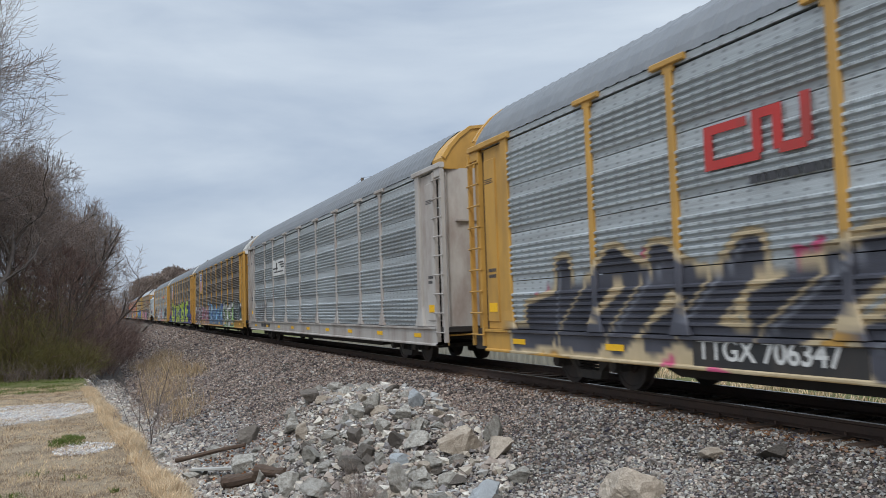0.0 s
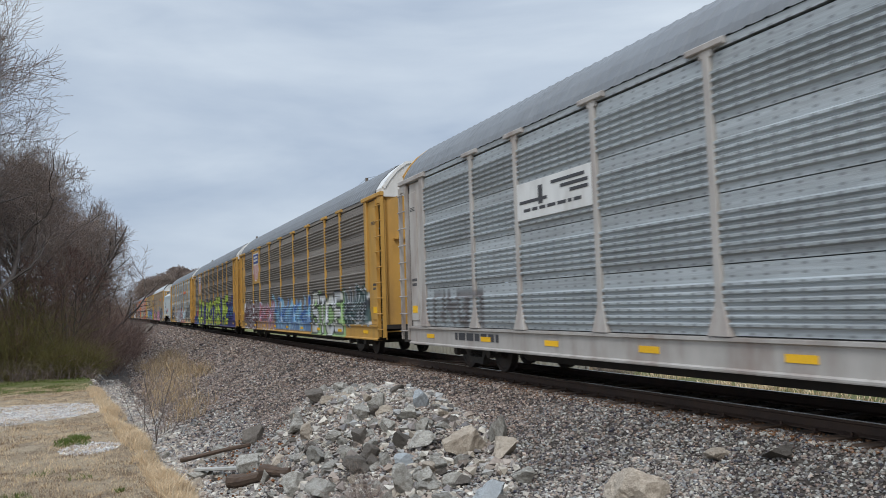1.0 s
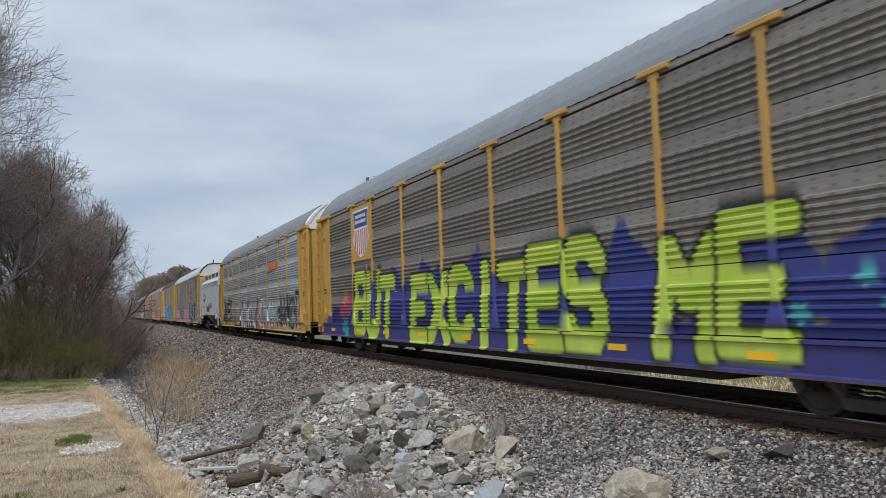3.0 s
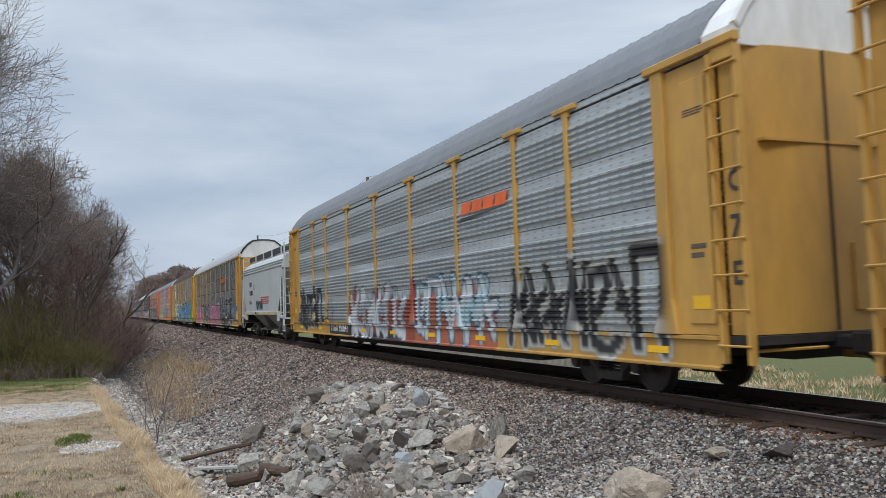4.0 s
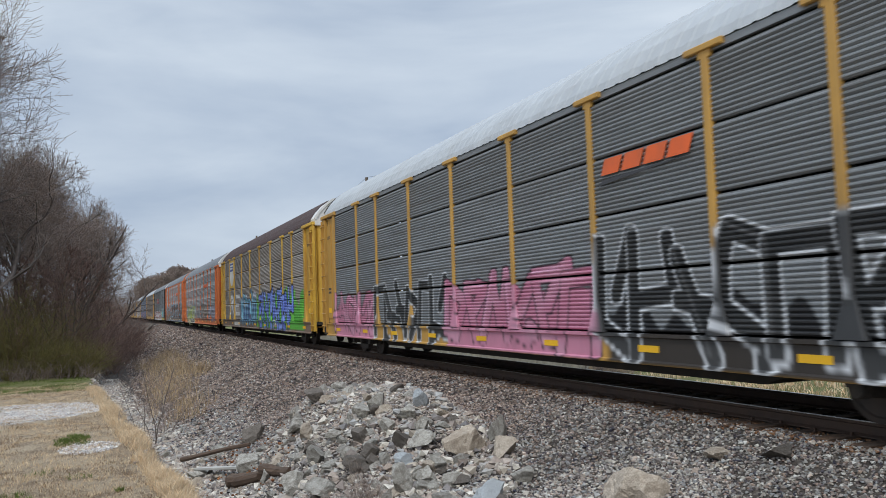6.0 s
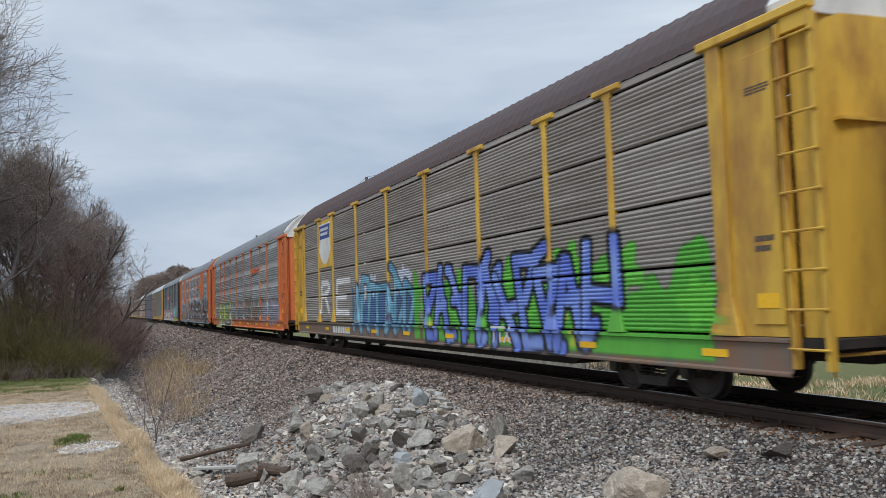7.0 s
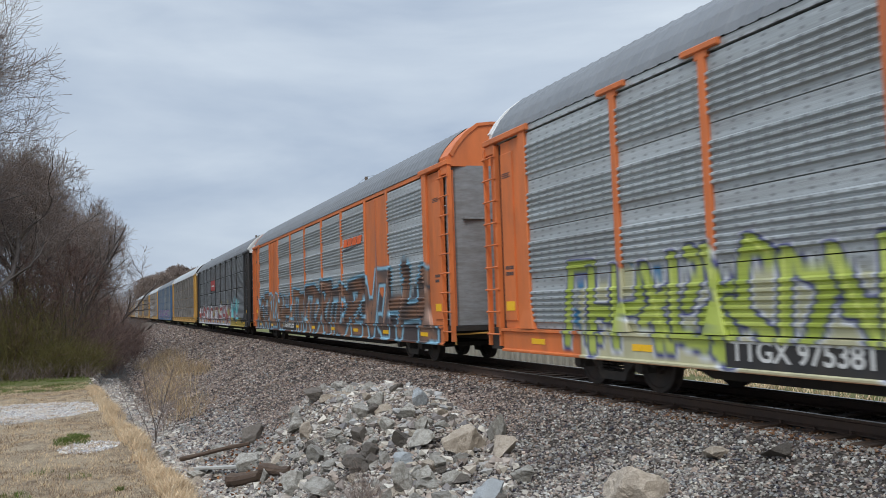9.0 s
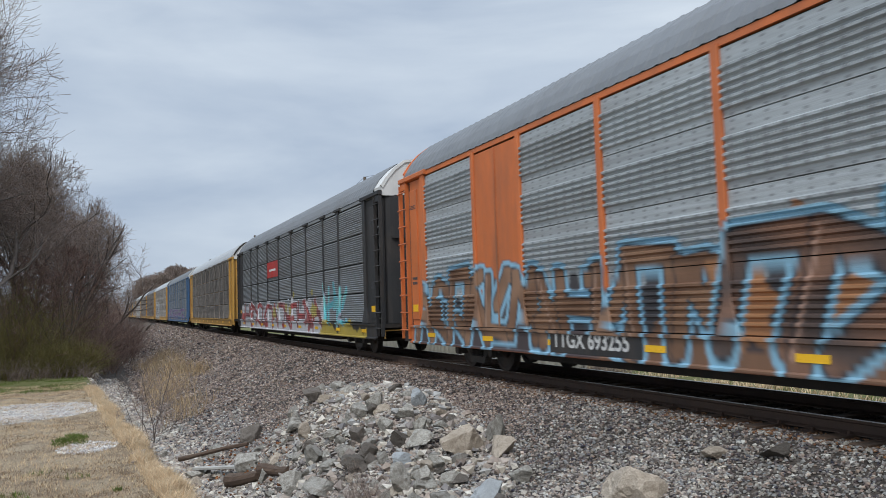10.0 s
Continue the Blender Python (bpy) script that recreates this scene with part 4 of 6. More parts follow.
            m[idx] = np.clip(0.5 - (d - reach) / 0.03, 0, 1)
            return m
        return mask, c1, c2

    def paint(self, me, dy):
        n = len(me.vertices)
        co = np.empty(n * 3)
        me.vertices.foreach_get("co", co)
        y, z = co[1::3] + dy[1], co[2::3] + dy[2]
        rgb, a = np.zeros((n, 3)), np.zeros(n)
        wave = (0.5 + 0.5 * np.sin(y * 3.1 + 2 * np.sin(z * 4)))[:, None]
        for mask, c1, c2 in self.layers:
            m = mask(y, z) * 0.97
            if not m.any():
                continue
            rgb += (np.array(c1) * wave + np.array(c2) * (1 - wave) - rgb) * m[:, None]
            a += (1 - a) * m
        col = np.ones((n, 4))
        col[:, :3] = rgb
        me.attributes.new("spray", "FLOAT_COLOR", "POINT").data.foreach_set("color", col.ravel())
        me.attributes.new("spray_amount", "FLOAT", "POINT").data.foreach_set("value", a)


def sheet(width, profile, step):
    """A pressed side sheet: a profile of (x, z) drawn out along y in steps, with turned-in ends."""
    ny = max(1, round(width / step))
    ys = np.linspace(-width / 2, width / 2, ny + 1)
    n = len(profile)
    v = [(x, y, z) for y in ys for x, z in profile]
    f = [(j * n + i, j * n + i + 1, (j + 1) * n + i + 1, (j + 1) * n + i) for j in range(ny) for i in range(n - 1)]
    for j in (0, ny):        # the edges turned in, so that the sheet has depth
        m = len(v)
        v += [(0.05, ys[j], z) for x, z in profile]
        f += [(j * n + i, j * n + i + 1, m + i + 1, m + i) for i in range(n - 1)]
    return v, f


ROW_H = 0.925


def rib_profile(ribs, depth=0.045):
    """A sheet 0.925 m high: plain bands below and above, ribs between. Outer face towards -x."""
    p = [(0.05, 0.0), (0.0, 0.004), (0.0, 0.10)]
    h = (ROW_H - 0.30) / ribs
    for i in range(ribs):
        z = 0.10 + i * h
        p += [(-depth, z + h * 0.22), (-depth, z + h * 0.52), (0.0, z + h * 0.74), (0.0, z + h)]
    return p + [(0.0, ROW_H - 0.012), (0.05, ROW_H - 0.008)]


def fine_profile(ribs=13, depth=0.028):
    p = [(0.05, 0.014), (0.0, 0.018)]
    h = (ROW_H - 0.05) / ribs
    for i in range(ribs):
        z = 0.02 + i * h
        p += [(-depth, z + h * 0.3), (-depth, z + h * 0.55), (0.0, z + h * 0.9)]
    return p + [(0.0, ROW_H - 0.022), (0.05, ROW_H - 0.018)]


POSTS = (1.38, 4.1, 6.82, 8.88, 11.85)
EDGES = sorted([-p for p in POSTS] + list(POSTS))
SIDE = -1.44          # face of the sheets; posts and sill stand proud of it
cache = {}


def shared(key, make):
    if key not in cache:
        cache[key] = make()
    return cache[key]


def roof_mesh():
    prof = [(-1.47, 4.82), (-1.41, 4.97), (-1.24, 5.24), (-0.99, 5.51), (-0.68, 5.75), (-0.3, 5.80), (0, 5.81)]
    prof = prof + [(-x, z) for x, z in prof[-2::-1]]
    ys, v, f = [], [], []
    y = -12.75
    while y < 13.0:
        ys += [(y, 0), (y + 0.20, 0), (y + 0.235, 0.012), (y + 0.285, 0.012)]
        y += 0.32
    n = len(prof)
    for y, up in ys:
        v += [(x * (1 + up * 0.4), y, z + up) for x, z in prof]
    f = [(j * n + i, (j + 1) * n + i, (j + 1) * n + i + 1, j * n + i + 1) for j in range(len(ys) - 1) for i in range(n - 1)]
    return mesh_of("roof", v, f)


def hood_outline(inset=0.0):
    prof = [(-1.38, 4.70), (-1.40, 4.97), (-1.23, 5.23), (-0.98, 5.50), (-0.67, 5.73), (-0.3, 5.785), (0, 5.79)]
    return prof + [(-x, z) for x, z in prof[-2::-1]]


def post_mesh(cap, wide=0.14, length=3.75):
    s = Shape()
    zs = np.linspace(0.98, 4.74, 64)
    n = len(zs)

    def half(z):
        return wide / 2 + max(0.0, 1.45 - z) * 0.30

    def out(z):
        return 0.055 + max(0.0, 1.35 - z) * 0.10
    for z in zs:
        w, o = half(z), out(z)
        s.v += [(0.03, -w, z), (-o + 0.012, -w, z), (-o, -w + 0.015, z), (-o, w - 0.015, z), (-o + 0.012, w, z), (0.03, w, z)]
    s.f += [(j * 6 + i, j * 6 + i + 1, (j + 1) * 6 + i + 1, (j + 1) * 6 + i) for j in range(n - 1) for i in range(5)]
    if cap:
        s.box(-0.085, 0.03, -0.36, 0.36, 4.74, 4.83, 0.012)
        s.box(-0.05, 0.0, -0.12, 0.12, 4.64, 4.75, 0.01)
    return s.mesh("post")


def sill_mesh():
    s = Shape()
    ys = np.linspace(-12.9, 12.9, 516)
    prof = [(0.10, 0.52), (-0.07, 0.52), (-0.075, 0.535), (-0.075, 0.56), (-0.03, 0.58), (-0.03, 0.66), (-0.03, 0.74), (-0.03, 0.82), (-0.03, 0.90), (-0.075, 0.92), (-0.075, 0.965), (0.10, 0.975)]
    n = len(prof)
    v = [(x, y, z) for y in ys for x, z in prof]
    f = [(j * n + i, j * n + i + 1, (j + 1) * n + i + 1, (j + 1) * n + i) for j in range(len(ys) - 1) for i in range(n - 1)]
    s.add(v, f)
    return s.mesh("side_sill")


def ladder_mesh():
    s = Shape()
    s.box(-0.07, 0.03, -0.27, -0.21, 0.62, 4.66).box(-0.07, 0.03, 0.21, 0.27, 0.62, 4.66)
    for i in range(9):
        z = 0.85 + i * 0.45
        s.tube((-0.085, -0.29, z), (-0.085, 0.29, z), 0.017)
        s.box(-0.08, -0.02, -0.275, -0.255, z - 0.02, z + 0.02).box(-0.08, -0.02, 0.255, 0.275, z - 0.02, z + 0.02)
    return s.mesh("ladder")


def wheel_mesh():
    s = Shape()
    ring = [(-0.06, 0.34), (-0.075, 0.36), (-0.075, 0.425), (0.045, 0.43), (0.06, 0.455), (0.075, 0.455), (0.075, 0.35), (0.02, 0.33), (0.0, 0.16), (-0.05, 0.13), (-0.09, 0.12), (-0.09, 0.0)]
    n, m = 28, len(ring)
    v = [(x, r * math.cos(2 * math.pi * k / n), r * math.sin(2 * math.pi * k / n)) for k in range(n) for x, r in ring]
    f = [(k * m + i, k * m + i + 1, ((k + 1) % n) * m + i + 1, ((k + 1) % n) * m + i) for k in range(n) for i in range(m - 1)]
    # the outer face's inner ring
    v2 = [(-0.06, 0.34 * math.cos(2 * math.pi * k / n), 0.34 * math.sin(2 * math.pi * k / n)) for k in range(n)]
    v2 += [(-0.03, 0.14 * math.cos(2 * math.pi * k / n), 0.14 * math.sin(2 * math.pi * k / n)) for k in range(n)]
    f2 = [(k, (k + 1) % n, (k + 1) % n + n, k + n) for k in range(n)]
    s.add(v, f).add(v2, f2)
    return s.mesh("wheel")


def frame_mesh():
    """A cast truck side: two pedestals, an arched top, the spring window, ribs."""
    s = Shape()
    top = [(-1.12, 0.42), (-1.12, 0.58), (-0.72, 0.66), (-0.42, 0.80), (0.42, 0.80), (0.72, 0.66), (1.12, 0.58), (1.12, 0.42), (0.62, 0.46), (0.36, 0.62), (-0.36, 0.62), (-0.62, 0.46)]
    s.prism_x(top, -0.09, 0.09)
    low = [(-0.62, 0.46), (-0.40, 0.30), (-0.34, 0.16), (0.34, 0.16), (0.40, 0.30), (0.62, 0.46), (0.46, 0.50), (0.30, 0.30), (-0.30, 0.30), (-0.46, 0.50)]
    s.prism_x(low, -0.08, 0.08)
    s.box(-0.07, 0.07, -0.40, -0.30, 0.28, 0.66).box(-0.07, 0.07, 0.30, 0.40, 0.28, 0.66)
    for y in (-0.875, 0.875):
        s.box(-0.13, 0.05, y - 0.13, y + 0.13, 0.33, 0.55, 0.02)
        s.tube((-0.20, y, 0.42), (-0.1, y, 0.42), 0.10, 0.12, 12)
    return s.mesh("side_frame")


def spring_mesh():
    s = Shape()
    for y in (-0.2, 0.0, 0.2):
        for i in range(6):
            s.tube((-0.03, y, 0.31 + i * 0.05), (-0.03, y, 0.335 + i * 0.05), 0.085, 0.085, 10)
    return s.mesh("springs")


def truck(parent, y):
    t = part("truck", shared("bolster", lambda: Shape().box(-1.0, 1.0, -0.2, 0.2, 0.42, 0.62, 0.03).tube((0, 0, 0.5), (0, 0, 0.75), 0.2, 0.2, 12)
                             .box(-0.85, 0.85, -1.02, -0.9, 0.36, 0.46).box(-0.85, 0.85, 0.9, 1.02, 0.36, 0.46).mesh("bolster")), TRUCK, parent, (0, y, 0))
    for sx in (-1, 1):
        part("side_frame", shared("side_frame", frame_mesh), TRUCK, t, (sx * 1.0, 0, 0), turn=0 if sx < 0 else 180)
        part("springs", shared("springs", spring_mesh), UNDER, t, (sx * 1.0, 0, 0), turn=0 if sx < 0 else 180)
        for wy in (-0.875, 0.875):
            part("wheel", shared("wheel", wheel_mesh), WHEEL, t, (sx * 0.765, wy, 0.43), turn=0 if sx < 0 else 180)
    for wy in (-0.875, 0.875):
        part("axle", shared("axle", lambda: Shape().tube((-0.8, 0, 0), (0.8, 0, 0), 0.08, 0.08, 10).mesh("axle")), UNDER, t, (0, wy, 0.43))
    return t


def coupler(parent, y, sign):
    s = Shape().box(-0.12, 0.12, 0, 0.62, 0.76, 0.94, 0.03).box(-0.19, 0.16, 0.56, 0.92, 0.70, 1.0, 0.04).box(-0.2, -0.12, 0.80, 1.0, 0.74, 0.96, 0.02)
    s.tube((-0.55, 0.1, 0.72), (-0.6, 0.45, 0.42), 0.025).tube((-0.6, 0.45, 0.42), (-0.45, 0.85, 0.46), 0.025)
    part("coupler", shared("coupler", lambda: s.mesh("coupler")), UNDER, parent, (0, y, 0), turn=0 if sign > 0 else 180)
    b = Shape().tube((-1.38, 0.25, 0.78), (-0.35, 0.45, 0.80), 0.022).tube((-1.38, 0.25, 0.78), (-1.40, 0.30, 0.55), 0.022)
    if sign > 0:
        part("uncoupling_lever", shared("lever_a", lambda: b.mesh("uncoupling_lever")), YELLOW, parent, (0, y - 0.1, 0))
    else:
        c = Shape().tube((-1.38, -0.25, 0.78), (-0.35, -0.45, 0.80), 0.022).tube((-1.38, -0.25, 0.78), (-1.40, -0.30, 0.55), 0.022)
        part("uncoupling_lever", shared("lever_b", lambda: c.mesh("uncoupling_lever")), YELLOW, parent, (0, y + 0.1, 0))


def lettering(parent, text, x, y, z, size, mat, name="lettering"):
    """Words on the near side, read from +y to -y."""
    cu = bpy.data.curves.new(name, "FONT")
    cu.body, cu.size, cu.extrude, cu.offset = text, size, 0.002, size * 0.02
    cu.align_x, cu.align_y = "LEFT", "BOTTOM"
    cu.materials.append(mat)
    ob = new(name, cu)
    ob.parent = parent
    ob.matrix_basis = Matrix(((0, 0, -1, x), (-1, 0, 0, y), (0, 1, 0, z), (0, 0, 0, 1)))
    return ob


def bars(parent, x, y, z, w, h, rows, mat, name="printed_bars"):
    """Small print that cannot be read."""
    s, rng = Shape(), random.Random(int(abs(y * 100)) + rows)
    for i in range(rows):
        yy = y
        while yy > y - w * rng.uniform(0.75, 1):
            k = rng.uniform(0.05, 0.16) * max(0.4, w)
            s.box(x - 0.002, x + 0.002, yy - k, yy, z - i * h * 1.7 - h, z - i * h * 1.7)
            yy -= k + 0.03 * max(0.5, w)
    return tagged(part(name, s, mat, parent), kind="stuff")


def rib_sheet(width, fine, step, painter=None, at=(0, 0, 0)):
    prof = fine_profile() if fine else rib_profile(6)
    me = mesh_of("side_sheet", *sheet(width, prof, step))
    if painter:
        painter.paint(me, at)
    return me


def autorack(label, post, steel, roof, end, hood, sill=None, fine=False, spray=None, caps=True, flush=(), posts=None, post_paint=None):
    """A closed car carrier: sheets between posts, ribbed roof, end doors, ladders, two trucks. -x is the side seen."""
    car = tagged(new("autorack_car"), label, "railway car", "cars of the passing train")
    sill = sill or post
    edges = sorted([-p for p in posts] + list(posts)) if posts else EDGES
    car["bays"] = list(edges)
    step = 0.035
    for b in range(9):
        y0, y1 = edges[b], edges[b + 1]
        w, yc = y1 - y0 - 0.10, (y0 + y1) / 2
        for r in range(4):
            z = 0.985 + r * ROW_H
            at = (SIDE, yc, z)
            if b in flush:
                if r == 0:
                    s = Shape()
                    ys, zs = np.linspace(-w / 2, w / 2, 40), np.linspace(0, ROW_H * 4 - 0.02, 74)
                    s.add([(-0.02, y, q) for y in ys for q in zs], [(j * 74 + i, j * 74 + i + 1, (j + 1) * 74 + i + 1, (j + 1) * 74 + i) for j in range(39) for i in range(73)])
                    s.box(-0.035, 0.0, -0.03, 0.03, 0, ROW_H * 4 - 0.02)
                    me = s.mesh("flush_sheet")
                    if spray:
                        spray.paint(me, at)
                    part("flush_sheet", me, post, car, at)
                continue
            if spray and r < 2:
                me = rib_sheet(w, fine, step, spray, at)
            else:
                me = shared(("rib", round(w, 2), fine), lambda: rib_sheet(w, fine, 0.7))
            part("side_sheet", me, steel, car, at)
    for i, y in enumerate(edges):
        corner = i in (0, 9)
        key = ("post", caps, corner)
        if spray:
            me = post_mesh(caps and not corner, 0.26 if corner else 0.14)
            spray.paint(me, (SIDE, y, 0))
        else:
            me = shared(key, lambda: post_mesh(caps and not corner, 0.26 if corner else 0.14))
        part("post", me, post_paint if post_paint and not corner else post, car, (SIDE, y, 0))
    me = sill_mesh() if spray else shared("sill", sill_mesh)
    if spray:
        spray.paint(me, (SIDE, 0, 0))
    part("side_sill", me, sill, car, (SIDE, 0, 0))
    part("side_sill", shared("sill_plain", lambda: Shape().box(-0.06, 0.06, -12.9, 12.9, 0.52, 0.97).mesh("side_sill")), sill, car, (-SIDE, 0, 0))
    part("far_side", shared("far_side", lambda: Shape().add(*sheet(24.0, [(x, z + r * ROW_H) for r in range(4) for x, z in rib_profile(6)], 2.4)).mesh("far_side")), steel, car, (-SIDE, 0, 0.985), turn=180)
    part("roof_rail", shared("roof_rail", lambda: Shape().box(-1.455, -1.38, -12.9, 12.9, 4.71, 4.815).box(1.38, 1.455, -12.9, 12.9, 4.71, 4.815).mesh("roof_rail")), steel if caps else post, car)
    part("roof", shared("roof", roof_mesh), roof, car)
    part("deck", shared("deck", lambda: Shape().box(-1.36, 1.36, -12.9, 12.9, 0.90, 0.96).box(-1.36, 1.36, -12.6, 12.6, 2.7, 2.76).mesh("deck")), UNDER, car)
    part("underframe", shared("underframe", lambda: Shape().box(-0.45, 0.45, -13.1, 13.1, 0.62, 0.9).prism_x([(-8.2, 0.62), (-7.4, 0.345), (7.4, 0.345), (8.2, 0.62), (8.2, 0.7), (-8.2, 0.7)], -1.05, 1.05).box(-1.3, 1.3, -8.2, -7.9, 0.62, 0.9).box(-1.3, 1.3, 7.9, 8.2, 0.62, 0.9)
                            .box(-1.3, 1.3, -4.2, -4.0, 0.66, 0.9).box(-1.3, 1.3, 4.0, 4.2, 0.66, 0.9).box(-1.3, 1.3, -0.1, 0.1, 0.66, 0.9)
                            .box(-1.0, -0.3, -2.6, -1.2, 0.48, 0.82, 0.05).tube((0.5, 1.0, 0.62), (0.5, 2.4, 0.62), 0.2, 0.2, 10).mesh("underframe")), UNDER, car)
    for sgn in (-1, 1):
        turn = 0 if sgn > 0 else 180
        # the sheet beside the end door and its raised edge, on the side that is seen
        cp = shared(("corner", sgn), lambda: Shape().box(-1.43, -1.40, min(sgn * 11.9, sgn * 12.82), max(sgn * 11.9, sgn * 12.82), 0.98, 4.68)
                    .box(-1.455, -1.41, min(sgn * 12.32, sgn * 12.80), max(sgn * 12.32, sgn * 12.80), 1.12, 4.45, 0.01).mesh("corner_sheet"))
        part("corner_sheet", cp, post, car)
        part("corner_sheet", shared(("far_corner", sgn), lambda: Shape().box(1.40, 1.43, min(sgn * 11.9, sgn * 12.82), max(sgn * 11.9, sgn * 12.82), 0.98, 4.68).mesh("corner_sheet")), post, car)
        part("header_beam", shared(("header", sgn), lambda: Shape().box(-1.53, -1.40, min(sgn * 11.6, sgn * 13.45), max(sgn * 11.6, sgn * 13.45), 4.72, 4.84, 0.015)
                                   .box(-1.49, -1.42, min(sgn * 13.0, sgn * 13.42), max(sgn * 13.0, sgn * 13.42), 4.52, 4.72, 0.01).mesh("header_beam")), post, car)
        part("ladder", shared("ladder", ladder_mesh), post, car, (-1.45, sgn * 13.2, 0))
        part("ladder_plate", shared("ladder_plate", lambda: Shape().box(-0.01, 0.015, -0.20, 0.20, 0.98, 4.60).mesh("ladder_plate")), post, car, (-1.36, sgn * 13.2, 0))
        # a dark strip put in for the shade in the gap beside the ladder
        part("door_slot", shared("door_slot", lambda: Shape().box(-0.01, 0.01, -0.05, 0.05, 0.98, 4.66).mesh("door_slot")), UNDER, car, (-1.405, sgn * 12.87, 0))
        door = Shape()
        arc = [math.pi * i / 20 for i in range(21)]
        outer = [(-1.39 * math.cos(q), 13.02 + 0.42 * math.sin(q) ** 0.6) for q in arc]
        inner = [(-1.36 * math.cos(q), 12.98 + 0.40 * math.sin(q) ** 0.6) for q in arc]
        ring = outer + inner[::-1]
        m = len(ring)
        door.add([(x, y, 0.98) for x, y in ring] + [(x, y, 4.72) for x, y in ring], [(k, (k + 1) % m, (k + 1) % m + m, k + m) for k in range(m)] + [(k, k + 1, m - 2 - k, m - 1 - k) for k in range(20)] + [(m + m - 1 - k, m + m - 2 - k, m + k + 1, m + k) for k in range(20)])
        part("end_door", shared("end_door", lambda: door.mesh("end_door")), end, car, turn=turn)
        part("door_hatch", shared("door_hatch", lambda: Shape().box(-0.9, -0.35, 13.36, 13.47, 1.25, 2.15, 0.01).mesh("door_hatch")), end, car, turn=turn)
        part("door_rib", shared("door_rib", lambda: Shape().box(-1.1, 1.1, 13.30, 13.46, 3.45, 3.49).mesh("door_rib")), end, car, turn=turn)
        part("door_seam", shared("door_seam", lambda: Shape().box(-0.02, 0.02, 13.40, 13.46, 1.0, 4.7).mesh("door_seam")), UNDER, car, turn=turn)
        hd = shared("hood", lambda: Shape().prism(hood_outline(), 12.72, 13.36).mesh("hood"))
        h = part("hood", hd, hood, car, turn=turn)
        part("hood_edge", shared("hood_edge", lambda: Shape().prism([(x * 1.012, z + 0.02) for x, z in hood_outline()[1:-1]] + [(x * 0.96, z - 0.05) for x, z in hood_outline()[-2:0:-1]], 13.30, 13.40).mesh("hood_edge")), UNDER if roof is ROOF_WHITE else hood, car, turn=turn)
        part("end_platform", shared("end_platform", lambda: Shape().box(-1.42, 1.42, 12.9, 13.5, 0.86, 0.97).box(-1.46, -1.38, 12.95, 13.45, 0.55, 0.86).mesh("end_platform")), UNDER, car, turn=turn)
        truck(car, sgn * 9.75)
        coupler(car, sgn * 13.2, sgn)
        bars(car, -1.457, sgn * 12.56 + 0.2, 4.05, 0.36, 0.022, 3, LETTER_DARK)
        part("warning_label", shared("warning_label", lambda: Shape().box(-0.003, 0.003, -0.17, 0.17, 1.32, 1.50).mesh("warning_label")), REFLECT, car, (-1.459, sgn * 12.56, 0))
        bars(car, -1.457, sgn * 12.56 + 0.16, 2.2, 0.3, 0.07, 2, LETTER_DARK)
    for y in (-11.6, -8.6, -5.6, -2.8, 0.1, 2.9, 5.7, 8.4, 11.5):
        part("reflector", shared("reflector", lambda: Shape().box(-0.006, 0.0, -0.24, 0.24, 0.70, 0.80).mesh("reflector")), REFLECT, car, (SIDE - 0.032, y, 0))
    return car


